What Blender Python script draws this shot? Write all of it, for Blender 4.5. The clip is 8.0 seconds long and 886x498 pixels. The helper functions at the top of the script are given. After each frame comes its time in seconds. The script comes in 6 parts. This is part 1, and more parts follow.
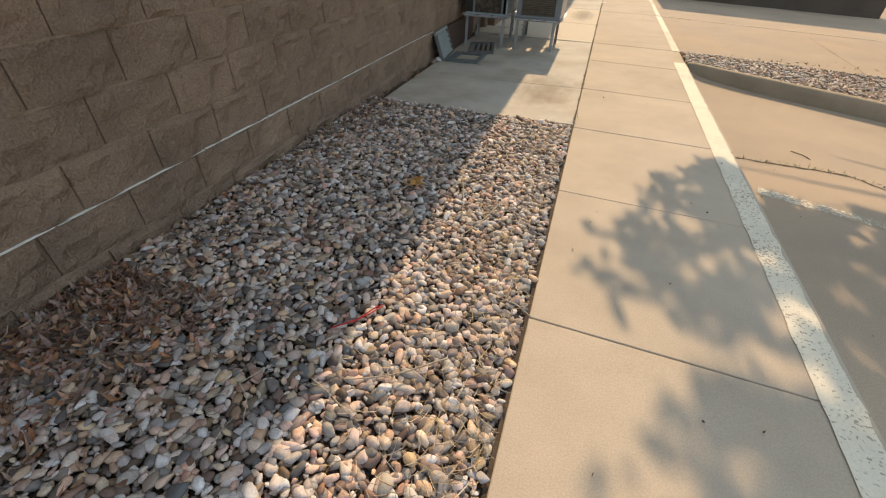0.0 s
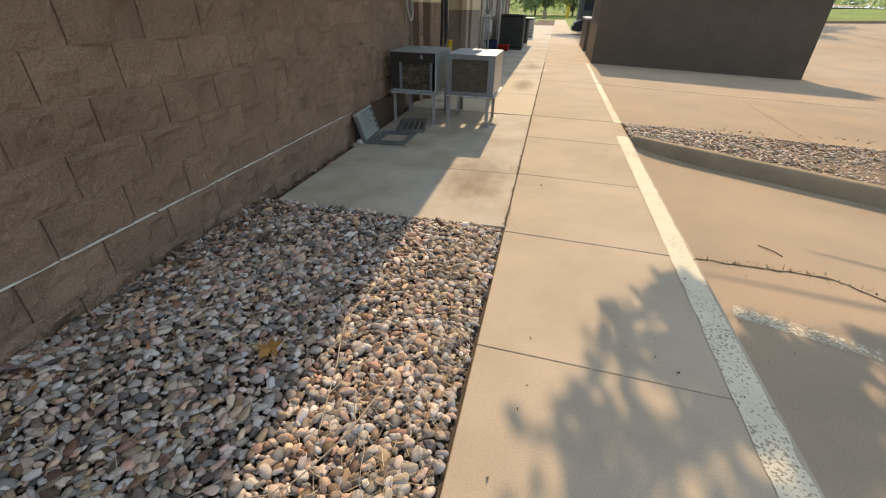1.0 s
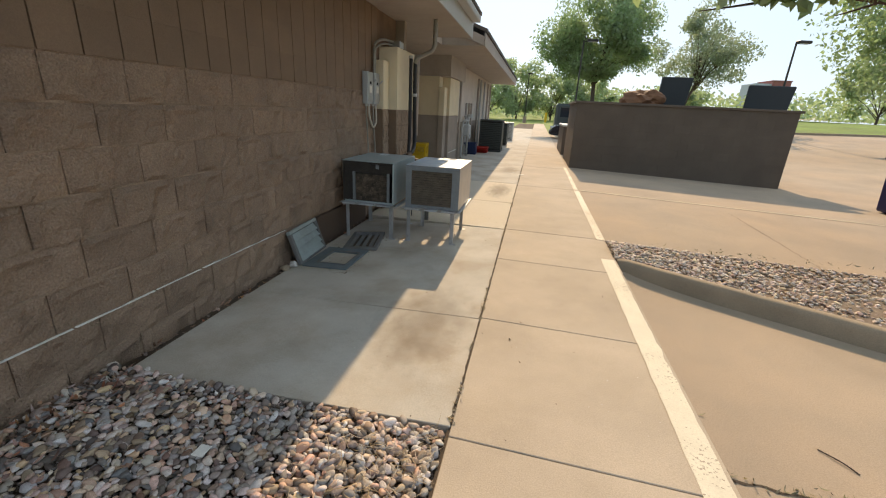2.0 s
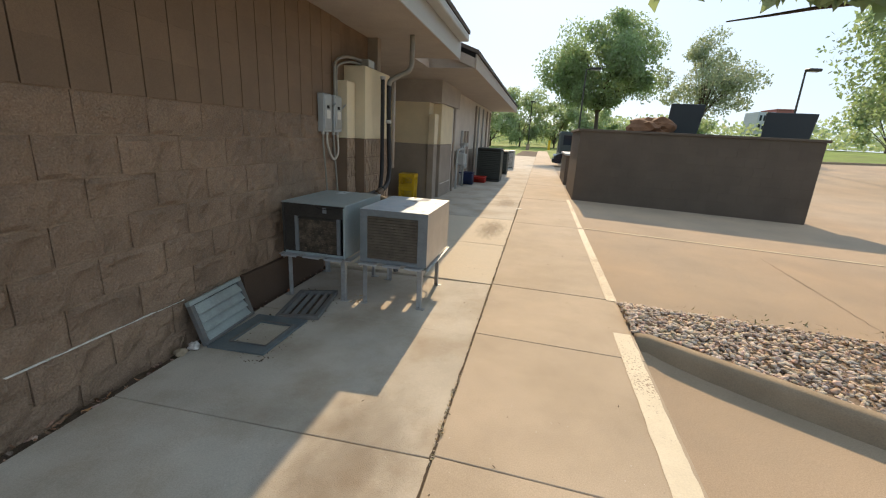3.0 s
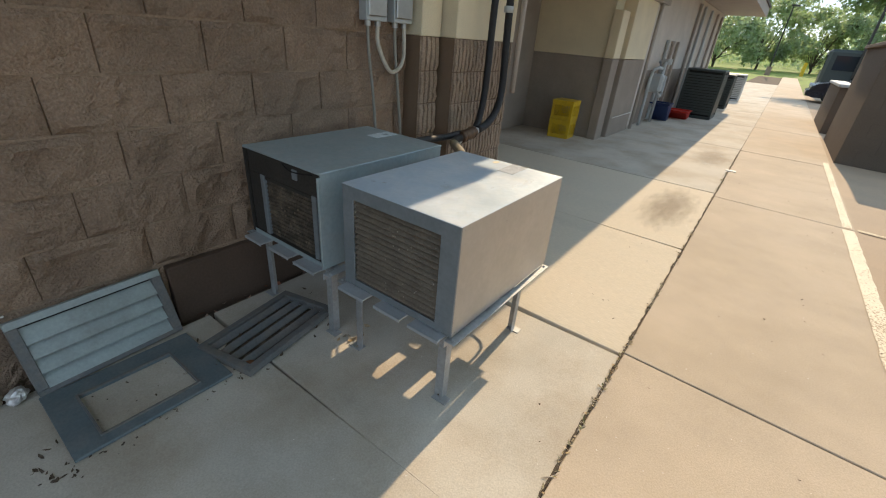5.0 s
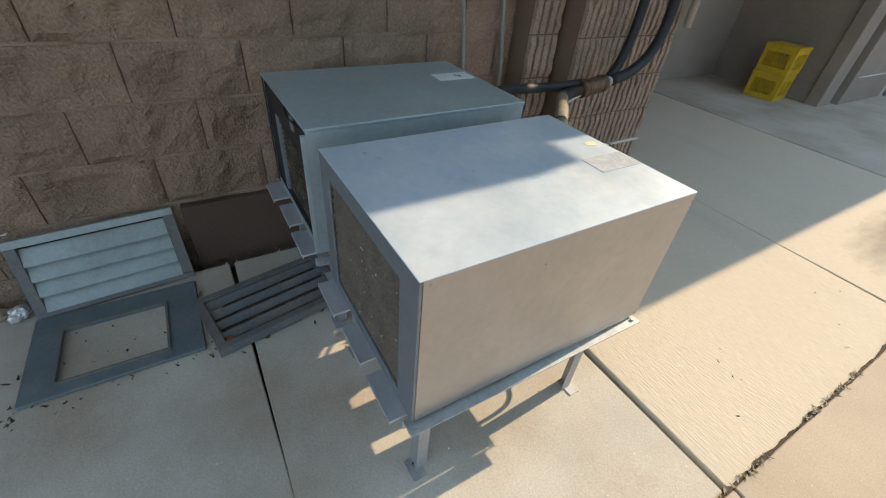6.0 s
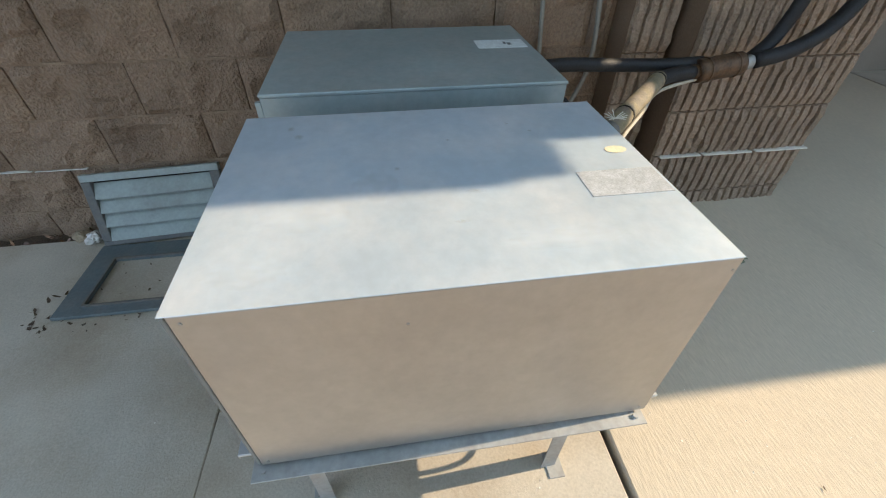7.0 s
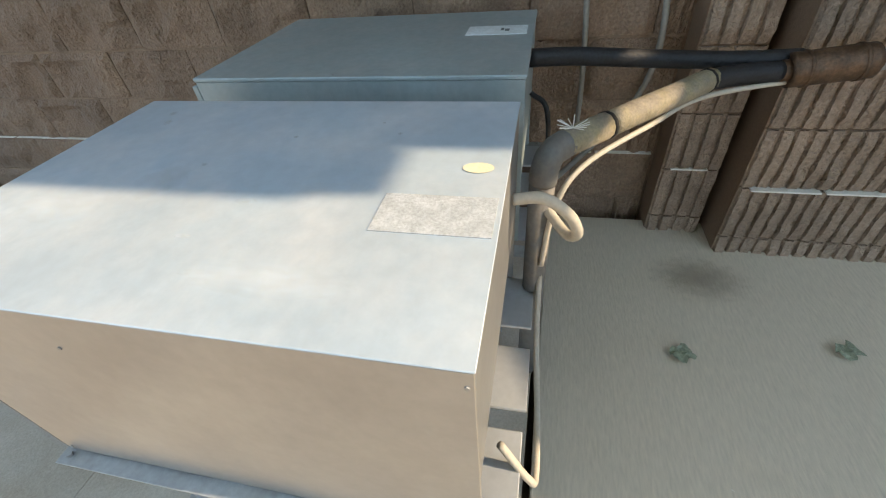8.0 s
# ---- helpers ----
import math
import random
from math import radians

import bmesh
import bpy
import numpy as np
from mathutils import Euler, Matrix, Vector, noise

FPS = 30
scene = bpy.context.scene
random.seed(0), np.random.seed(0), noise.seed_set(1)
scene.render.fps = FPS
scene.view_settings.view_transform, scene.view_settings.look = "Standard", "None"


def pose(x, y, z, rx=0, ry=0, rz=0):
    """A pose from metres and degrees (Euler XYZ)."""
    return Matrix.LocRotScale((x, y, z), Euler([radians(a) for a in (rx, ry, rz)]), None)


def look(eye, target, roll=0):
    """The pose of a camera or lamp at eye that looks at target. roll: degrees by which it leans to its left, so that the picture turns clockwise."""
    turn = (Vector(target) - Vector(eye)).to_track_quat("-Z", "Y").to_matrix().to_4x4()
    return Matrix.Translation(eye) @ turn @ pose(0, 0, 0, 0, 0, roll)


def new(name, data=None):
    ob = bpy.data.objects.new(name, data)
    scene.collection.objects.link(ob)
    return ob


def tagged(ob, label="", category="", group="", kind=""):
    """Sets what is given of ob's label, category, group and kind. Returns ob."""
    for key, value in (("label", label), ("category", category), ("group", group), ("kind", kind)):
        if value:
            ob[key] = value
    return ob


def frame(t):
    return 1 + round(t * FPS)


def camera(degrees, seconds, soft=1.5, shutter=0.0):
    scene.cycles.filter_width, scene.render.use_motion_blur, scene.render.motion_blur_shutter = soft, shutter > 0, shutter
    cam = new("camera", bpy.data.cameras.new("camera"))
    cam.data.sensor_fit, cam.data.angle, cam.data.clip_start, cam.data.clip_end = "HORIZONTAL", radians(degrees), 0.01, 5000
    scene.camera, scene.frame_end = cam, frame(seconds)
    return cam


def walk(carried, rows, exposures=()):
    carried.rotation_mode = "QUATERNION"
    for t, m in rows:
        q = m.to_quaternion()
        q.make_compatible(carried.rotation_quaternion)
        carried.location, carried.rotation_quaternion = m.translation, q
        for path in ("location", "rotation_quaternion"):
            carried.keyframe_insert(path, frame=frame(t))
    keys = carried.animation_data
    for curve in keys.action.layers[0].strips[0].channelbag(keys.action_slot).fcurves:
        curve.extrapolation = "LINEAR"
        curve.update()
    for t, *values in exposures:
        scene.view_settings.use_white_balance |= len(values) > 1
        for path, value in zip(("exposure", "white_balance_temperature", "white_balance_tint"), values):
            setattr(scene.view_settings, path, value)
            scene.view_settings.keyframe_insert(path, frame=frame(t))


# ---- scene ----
cam = camera(93.4, 8.0, 1.15)
PATH = [
    (0, (-0.05, -0.163, 1.254), (-0.522, 1.353, 0.037), 2.1),
    (0.5, (-0.029, 0.313, 1.273), (-0.41, 1.901, 0.118), 1.7),
    (1, (0.087, 0.829, 1.296), (-0.292, 2.512, 0.285), 1.5),
    (1.5, (0.075, 1.347, 1.347), (-0.3, 3.134, 0.53), 2.4),
    (2, (0.162, 1.858, 1.373), (-0.206, 3.717, 0.732), 3.0),
    (2.2, (0.182, 2.05, 1.379), (-0.186, 3.932, 0.809), 3.0),
    (3.3, (0.276, 3.273, 1.407), (-0.176, 5.148, 0.879), 3.1),
    (3.5, (0.245, 3.495, 1.384), (-0.25, 5.348, 0.816), 2.9),
    (4, (0.239, 4.059, 1.382), (-0.316, 5.878, 0.764), 1.1),
    (4.2, (0.237, 4.271, 1.37), (-0.348, 6.077, 0.731), 1.0),
    (4.5, (0.221, 4.569, 1.36), (-0.526, 6.271, 0.623), 3.2),
    (4.8, (0.16, 4.83, 1.343), (-0.77, 6.387, 0.513), 3.9),
    (5, (0.119, 4.994, 1.339), (-0.906, 6.446, 0.423), 4.8),
    (5.2, (0.098, 5.16, 1.326), (-1.004, 6.495, 0.325), 5.5),
    (6.3, (-0.117, 5.909, 1.248), (-1.51, 6.603, -0.008), 4.6),
    (6.5, (-0.126, 6.015, 1.223), (-1.558, 6.579, -0.054), 3.7),
    (6.8, (-0.135, 6.187, 1.216), (-1.592, 6.583, -0.095), 2.6),
    (7, (-0.155, 6.287, 1.205), (-1.633, 6.529, -0.121), 0.9),
    (7.5, (-0.27, 6.505, 1.167), (-1.74, 6.447, -0.189), -2.5),
    (7.7, (-0.299, 6.627, 1.144), (-1.765, 6.447, -0.202), -4.1),
    (8, (-0.335, 6.824, 1.108), (-1.795, 6.417, -0.198), -6.0),
]
walk(cam, [(t, look(eye, target, roll)) for t, eye, target, roll in PATH], [(0.0, 0.52, 6850, 13), (2.0, 0.46, 6700, 12), (4.0, 0.47, 6450, 11), (5.0, 0.60, 6300, 10), (6.3, 0.86, 5950, 9), (7.0, 0.92, 6030, 9), (8.0, 1.08, 6250, 9)])

# ---- world, sun ----
SUN_TO = Vector((-0.070, 1.445, 1.0)).normalized()
world = bpy.data.worlds.new("sky")
scene.world = world
world.use_nodes = True
wn = world.node_tree
sky = wn.nodes.new("ShaderNodeTexSky")
sky.sky_type = "NISHITA"
sky.sun_disc = False
sky.sun_elevation = radians(34.6)
sky.sun_rotation = radians(-2.8)
sky.air_density, sky.dust_density, sky.ozone_density = 1.0, 1.0, 1.0
bg = wn.nodes["Background"]
bg.inputs["Strength"].default_value = 0.114
# summer haze evens out the sky
haze = wn.nodes.new("ShaderNodeMix")
haze.data_type = "RGBA"
haze.inputs[0].default_value = 0.85
haze.inputs[7].default_value = (5.0, 6.25, 7.6, 1)
wn.links.new(sky.outputs[0], haze.inputs[6])
wn.links.new(haze.outputs[2], bg.inputs["Color"])

sun_data = bpy.data.lights.new("sun", "SUN")
sun_data.energy, sun_data.angle, sun_data.color = 3.65, radians(0.53), (1.0, 0.76, 0.49)
sun = new("sun", sun_data)
sun.matrix_world = look(SUN_TO * 60, (0, 0, 0))


# ---- materials ----
def mat(name, base, rough=0.8, metal=0.0, var=0.16, scale=5.0, fine=90.0, bump=0.25, depth=0.004,
        tint=None, tint_amount=0.0, tint_scale=1.5, each=0.0, island=0.0, hue=0.0, spec=0.35, stretch=(1, 1, 1), sat=(0.5, 1.25)):
    """A surface with colour variation at two scales, stains of a second colour and fine relief."""
    m = bpy.data.materials.new(name)
    m.use_nodes = True
    nt = m.node_tree
    N, L = nt.nodes.new, nt.links.new
    b = nt.nodes["Principled BSDF"]
    b.inputs["Roughness"].default_value, b.inputs["Metallic"].default_value = rough, metal
    b.inputs["Specular IOR Level"].default_value = spec
    geo = N("ShaderNodeNewGeometry")
    mp = N("ShaderNodeMapping")
    mp.inputs["Scale"].default_value = stretch
    L(geo.outputs["Position"], mp.inputs["Vector"])

    def nz(sc, detail=4.0, r=0.6):
        n = N("ShaderNodeTexNoise")
        n.inputs["Scale"].default_value, n.inputs["Detail"].default_value, n.inputs["Roughness"].default_value = sc, detail, r
        L(mp.outputs[0], n.inputs["Vector"])
        return n.outputs["Fac"]

    def rng(v, lo, hi, a=0.3, z=0.7):
        r = N("ShaderNodeMapRange")
        r.inputs["From Min"].default_value, r.inputs["From Max"].default_value = a, z
        r.inputs["To Min"].default_value, r.inputs["To Max"].default_value = lo, hi
        L(v, r.inputs["Value"])
        return r.outputs[0]

    def mul(x, y):
        n = N("ShaderNodeMath")
        n.operation = "MULTIPLY"
        L(x, n.inputs[0]), L(y, n.inputs[1])
        return n.outputs[0]

    big, small = nz(scale), nz(fine, 3.0)
    v = mul(rng(big, 1 - var, 1 + var), rng(small, 1 - var * 0.8, 1 + var * 0.8))
    if each:
        oi = N("ShaderNodeObjectInfo")
        v = mul(v, rng(oi.outputs["Random"], 1 - each, 1 + each, 0, 1))
    col = N("ShaderNodeMix")
    col.data_type = "RGBA"
    col.inputs[6].default_value = (*base, 1)
    col.inputs[7].default_value = (*(tint or base), 1)
    if tint:
        L(rng(nz(tint_scale, 6.0, 0.65), 0, tint_amount, 0.42, 0.68), col.inputs[0])
    else:
        col.inputs[0].default_value = 0
    out = col.outputs[2]
    if island:
        ri = geo.outputs["Random Per Island"]
        ramp = N("ShaderNodeHueSaturation")
        L(out, ramp.inputs["Color"])
        L(rng(ri, 1 - island, 1 + island, 0, 1), ramp.inputs["Value"])
        wn2 = N("ShaderNodeTexWhiteNoise")
        wn2.noise_dimensions = "1D"
        L(ri, wn2.inputs["W"])
        L(rng(wn2.outputs["Value"], 0.5 - hue, 0.5 + hue, 0, 1), ramp.inputs["Hue"])
        sp = N("ShaderNodeSeparateColor")
        L(wn2.outputs["Color"], sp.inputs[0])
        L(rng(sp.outputs[1], sat[0], sat[1], 0, 1), ramp.inputs["Saturation"])
        out = ramp.outputs[0]
    mx = N("ShaderNodeVectorMath")
    mx.operation = "SCALE"
    L(out, mx.inputs[0]), L(v, mx.inputs["Scale"])
    L(mx.outputs[0], b.inputs["Base Color"])
    L(rng(big, rough - 0.08, min(1, rough + 0.08)), b.inputs["Roughness"])
    if bump:
        bp = N("ShaderNodeBump")
        bp.inputs["Strength"].default_value, bp.inputs["Distance"].default_value = bump, depth
        L(small, bp.inputs["Height"])
        L(bp.outputs[0], b.inputs["Normal"])
    return m


M_BLOCK = mat("split_face_block", (0.248, 0.163, 0.107), 0.66, var=0.22, scale=3, fine=95, bump=1.0, depth=0.014, tint=(0.36, 0.265, 0.185), tint_amount=0.5, tint_scale=110, each=0.10, spec=0.5)
M_BLOCK_SMOOTH = mat("scored_block", (0.185, 0.122, 0.078), 0.7, var=0.14, scale=2, fine=160, bump=0.5, depth=0.003, each=0.06)
M_RIB = mat("split_rib_block", (0.30, 0.215, 0.152), 0.62, var=0.26, scale=4, fine=95, bump=1.0, depth=0.014, tint=(0.42, 0.32, 0.235), tint_amount=0.5, tint_scale=110, each=0.08, spec=0.5)
M_MORTAR = mat("mortar", (0.185, 0.122, 0.08), 0.95, var=0.2, fine=120, bump=0.5)
M_BEIGE = mat("beige_paint", (0.66, 0.57, 0.40), 0.85, var=0.08, scale=2, fine=140, bump=0.4, depth=0.003)
M_TAUPE = mat("taupe_wall", (0.54, 0.485, 0.425), 0.85, var=0.1, scale=2, fine=120, bump=0.3)
M_DARKWALL = mat("dark_brown_block", (0.118, 0.093, 0.072), 0.9, var=0.14, scale=1.5, fine=60, bump=0.6, depth=0.006, each=0.04)
M_STEPBASE = mat("brown_painted_base", (0.27, 0.225, 0.185), 0.85, var=0.12, scale=1.5, fine=90, bump=0.4, tint=(0.34, 0.28, 0.23), tint_amount=0.5, tint_scale=2.5)
M_PAD_NEW = mat("newer_pad_concrete", (0.575, 0.505, 0.395), 0.88, var=0.11, scale=2.2, fine=110, bump=0.6, depth=0.004, tint=(0.49, 0.42, 0.325), tint_amount=0.6, tint_scale=2.2, stretch=(0.22, 1.3, 1))
M_SIDEWALK = mat("sidewalk_concrete", (0.465, 0.384, 0.293), 0.88, var=0.13, scale=1.3, fine=150, bump=0.35, depth=0.003, tint=(0.38, 0.31, 0.225), tint_amount=0.6, tint_scale=1.1, each=0.03)
M_PAD = mat("pad_concrete", (0.49, 0.45, 0.38), 0.88, var=0.13, scale=1.6, fine=150, bump=0.4, depth=0.003, tint=(0.37, 0.30, 0.22), tint_amount=0.8, tint_scale=1.7, each=0.03)
M_LOT = mat("lot_concrete", (0.385, 0.303, 0.22), 0.9, var=0.19, scale=0.7, fine=140, bump=0.4, depth=0.003, tint=(0.36, 0.255, 0.165), tint_amount=0.7, tint_scale=0.35)
M_KERB = mat("kerb_concrete", (0.30, 0.238, 0.165), 0.9, var=0.16, scale=3, fine=120, bump=0.5, depth=0.004)
M_JOINT = mat("joint_dirt", (0.075, 0.055, 0.038), 0.95, var=0.3, scale=20, fine=200, bump=0.6)
M_SOIL = mat("soil", (0.10, 0.072, 0.050), 0.95, var=0.3, scale=8, fine=120, bump=0.8, depth=0.01)
M_PEBBLE = mat("river_pebbles", (0.40, 0.285, 0.212), 0.66, var=0.2, scale=30, fine=220, bump=0.25, depth=0.002, island=0.76, hue=0.026, spec=0.4, sat=(0.12, 1.25))
# lower layer, darkened: shade between the upper stones put into its colour
M_PEBBLE_LOW = mat("gap_shaded_pebbles", (0.150, 0.112, 0.086), 0.85, var=0.25, scale=30, fine=220, bump=0.3, depth=0.002, island=0.6, hue=0.02, spec=0.25)
M_ISLAND = mat("island_gravel", (0.47, 0.365, 0.28), 0.75, var=0.16, scale=30, fine=220, bump=0.25, depth=0.002, island=0.52, hue=0.03)
M_GRASS = mat("lawn", (0.16, 0.235, 0.045), 0.9, var=0.25, scale=0.6, fine=30, bump=0.6, depth=0.03, tint=(0.16, 0.17, 0.05), tint_amount=0.6, tint_scale=0.2)
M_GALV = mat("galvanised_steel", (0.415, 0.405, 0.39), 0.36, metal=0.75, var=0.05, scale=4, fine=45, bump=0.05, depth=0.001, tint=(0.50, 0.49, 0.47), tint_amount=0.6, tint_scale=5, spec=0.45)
# top sheet only: skylight put into a paler, bluer base; tint adds chalky blotches
M_GALV_TOP = mat("skylit_chalky_steel", (0.50, 0.585, 0.665), 0.44, metal=0.30, var=0.05, scale=4, fine=45, bump=0.05, depth=0.001, tint=(0.72, 0.74, 0.77), tint_amount=0.55, tint_scale=6, spec=0.45)
M_GALV_DULL = mat("weathered_zinc_steel", (0.35, 0.42, 0.435), 0.5, metal=0.35, var=0.08, scale=4, fine=50, bump=0.06, depth=0.001, tint=(0.45, 0.47, 0.46), tint_amount=0.5, tint_scale=12, spec=0.4)
M_STAND = mat("stand_steel", (0.40, 0.41, 0.41), 0.5, metal=0.4, var=0.12, scale=9, fine=70, bump=0.1, depth=0.001, tint=(0.30, 0.27, 0.24), tint_amount=0.5, tint_scale=14)
M_COIL = mat("dirty_coil", (0.058, 0.046, 0.034), 0.8, var=0.4, scale=18, fine=200, bump=0.8, depth=0.004, tint=(0.17, 0.13, 0.09), tint_amount=0.75, tint_scale=25)
M_SLAT = mat("dusty_brown_louvre", (0.165, 0.132, 0.096), 0.65, var=0.25, scale=12, fine=120, bump=0.2)
# grime together with the shade under the hood, both in this colour
M_LINER = mat("grimy_shaded_steel", (0.036, 0.031, 0.026), 0.75, var=0.3, scale=9, fine=90, bump=0.2)
M_PANEL = mat("dark_brown_panel", (0.085, 0.055, 0.038), 0.7, var=0.15, scale=4, fine=90, bump=0.15, depth=0.002)
M_PLANK = mat("bright_zinc_plank", (0.50, 0.52, 0.54), 0.45, metal=0.55, var=0.06, scale=6, fine=60, bump=0.05, depth=0.001)
# darker steel for fronts turned from the sun, shade put into the colour
M_FRONT = mat("shaded_grey_sheet", (0.19, 0.212, 0.225), 0.5, metal=0.25, var=0.08, scale=5, fine=60, bump=0.05, depth=0.001, tint=(0.25, 0.265, 0.27), tint_amount=0.5, tint_scale=10)
M_BED = mat("pale_bed_mortar", (0.265, 0.188, 0.13), 0.95, var=0.22, scale=9, fine=120, bump=0.6)
M_FLASH = mat("white_flashing", (0.84, 0.82, 0.76), 0.6, var=0.08, scale=10, fine=120, bump=0.2)
M_DUST = mat("dusty_fines", (0.20, 0.15, 0.108), 0.95, var=0.25, scale=10, fine=120, bump=0.7, depth=0.006)
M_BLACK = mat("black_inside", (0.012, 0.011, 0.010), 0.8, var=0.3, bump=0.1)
M_LOUVRE = mat("grey_blue_louvre", (0.33, 0.375, 0.365), 0.5, metal=0.1, var=0.08, scale=5, fine=80, bump=0.1, depth=0.001, tint=(0.22, 0.22, 0.20), tint_amount=0.5, tint_scale=7)
M_FRAME = mat("slate_grey_paint", (0.12, 0.152, 0.165), 0.6, var=0.12, scale=6, fine=90, bump=0.15, depth=0.001, tint=(0.20, 0.20, 0.19), tint_amount=0.5, tint_scale=9)
M_FRAME2 = mat("dark_grey_paint", (0.135, 0.14, 0.14), 0.6, var=0.15, scale=6, fine=90, bump=0.15, depth=0.001, tint=(0.22, 0.18, 0.14), tint_amount=0.6, tint_scale=9)
M_BOXGREY = mat("grey_enamel", (0.40, 0.42, 0.42), 0.45, metal=0.1, var=0.06, scale=5, fine=60, bump=0.05)
M_CONDUIT = mat("conduit_grey", (0.26, 0.245, 0.215), 0.5, metal=0.2, var=0.1, scale=10, fine=80, bump=0.1)
M_FOAM = mat("black_pipe_insulation", (0.018, 0.018, 0.020), 0.55, var=0.3, scale=20, fine=150, bump=0.5, depth=0.003)
M_TAPE = mat("tan_insulation", (0.25, 0.215, 0.168), 0.75, var=0.2, scale=25, fine=150, bump=0.6, depth=0.004, tint=(0.30, 0.26, 0.07), tint_amount=0.35, tint_scale=16)
M_COPPER = mat("tarnished_copper", (0.135, 0.082, 0.050), 0.5, metal=0.6, var=0.3, scale=25, fine=120, bump=0.4, tint=(0.07, 0.055, 0.04), tint_amount=0.8, tint_scale=28)
M_CABLE = mat("pale_flexible_conduit", (0.47, 0.43, 0.36), 0.6, var=0.1, scale=20, fine=100, bump=0.2)
M_WHITE = mat("white_paint", (0.72, 0.69, 0.62), 0.7, var=0.08, scale=10, fine=120, bump=0.2)
M_LABEL = mat("pale_sticker", (0.66, 0.72, 0.74), 0.6, var=0.1, scale=40, fine=160, bump=0.05)
M_PATCH = mat("grey_residue", (0.42, 0.44, 0.46), 0.85, var=0.18, scale=60, fine=250, bump=0.3, tint=(0.48, 0.50, 0.52), tint_amount=0.7, tint_scale=70)
M_SPOT = mat("cream_sealant", (0.76, 0.69, 0.48), 0.7, var=0.1, scale=60, fine=200, bump=0.2)
M_YELLOW = mat("yellow_plastic", (0.62, 0.40, 0.02), 0.45, var=0.12, scale=9, fine=90, bump=0.1, tint=(0.42, 0.27, 0.03), tint_amount=0.5, tint_scale=8)
M_RED = mat("red_plastic", (0.45, 0.03, 0.02), 0.5, var=0.12, bump=0.1)
M_BLUE = mat("blue_plastic", (0.02, 0.035, 0.10), 0.5, var=0.12, bump=0.1)
M_ROOF = mat("dark_shingle", (0.10, 0.085, 0.075), 0.9, var=0.2, scale=6, fine=60, bump=0.6)
M_SOFFIT = mat("brown_soffit", (0.38, 0.335, 0.295), 0.8, var=0.1, scale=3, fine=90, bump=0.2)
M_FASCIA = mat("grey_gutter", (0.42, 0.43, 0.43), 0.5, metal=0.1, var=0.08, scale=3, fine=60, bump=0.05)
M_BARK = mat("bark", (0.085, 0.065, 0.05), 0.9, var=0.3, scale=12, fine=60, bump=0.9, depth=0.02, stretch=(1, 1, 0.25))
M_CAR = mat("dark_car_paint", (0.012, 0.013, 0.020), 0.25, metal=0.3, var=0.05, bump=0.0, spec=0.6)
M_TYRE = mat("tyre_rubber", (0.015, 0.015, 0.015), 0.85, var=0.2, bump=0.3)
M_PURPLE = mat("dark_purple_plastic", (0.030, 0.022, 0.075), 0.45, var=0.1, bump=0.1)
M_DUMP = mat("black_lid_plastic", (0.022, 0.026, 0.028), 0.6, var=0.15, scale=3, fine=60, bump=0.2)
M_RUST = mat("brown_tarp", (0.16, 0.075, 0.035), 0.8, var=0.25, scale=4, fine=60, bump=0.4)
M_POLE = mat("dark_bronze_pole", (0.035, 0.032, 0.028), 0.5, var=0.1, bump=0.05)
M_BRICKFAR = mat("far_red_brick", (0.30, 0.12, 0.10), 0.85, var=0.12, bump=0.2)
M_PALE = mat("far_pale_panel", (0.42, 0.45, 0.47), 0.7, var=0.1, bump=0.1)
M_DEADLEAF = mat("dry_leaf", (0.255, 0.140, 0.088), 0.7, var=0.25, scale=40, fine=150, bump=0.3, island=0.72, hue=0.016)
M_TWIG = mat("dry_straw", (0.42, 0.32, 0.20), 0.8, var=0.2, scale=30, fine=120, bump=0.2, island=0.3)
M_RIBBON = mat("red_ribbon", (0.42, 0.02, 0.025), 0.5, var=0.15, bump=0.1)
M_WEED = mat("weed_green", (0.19, 0.17, 0.085), 0.8, var=0.2, bump=0.1, island=0.4, hue=0.03)
M_PALELEAF = mat("wilted_pale_leaf", (0.24, 0.265, 0.19), 0.8, var=0.3, scale=60, fine=150, bump=0.3)
M_FOIL = mat("crumpled_foil", (0.62, 0.60, 0.58), 0.35, metal=0.5, var=0.2, scale=30, fine=80, bump=0.6)


def leaf_material(name, base, back):
    """Leaves: diffuse, some gloss, and light that comes through them."""
    m = mat(name, base, 0.55, var=0.2, scale=1.2, fine=30, bump=0.0, island=0.35, hue=0.025, spec=0.35)
    nt = m.node_tree
    b, o = nt.nodes["Principled BSDF"], nt.nodes["Material Output"]
    tr = nt.nodes.new("ShaderNodeBsdfTranslucent")
    tr.inputs["Color"].default_value = (*back, 1)
    mix = nt.nodes.new("ShaderNodeMixShader")
    mix.inputs[0].default_value = 0.50
    nt.links.new(b.outputs[0], mix.inputs[1])
    nt.links.new(tr.outputs[0], mix.inputs[2])
    nt.links.new(mix.outputs[0], o.inputs["Surface"])
    return m


M_LEAF = leaf_material("leaf_deep_green", (0.17, 0.235, 0.12), (0.36, 0.50, 0.22))
M_LEAF_PALE = leaf_material("leaf_grey_green", (0.27, 0.31, 0.21), (0.38, 0.46, 0.26))
M_LEAF_FAR = leaf_material("leaf_far", (0.27, 0.33, 0.19), (0.42, 0.53, 0.25))

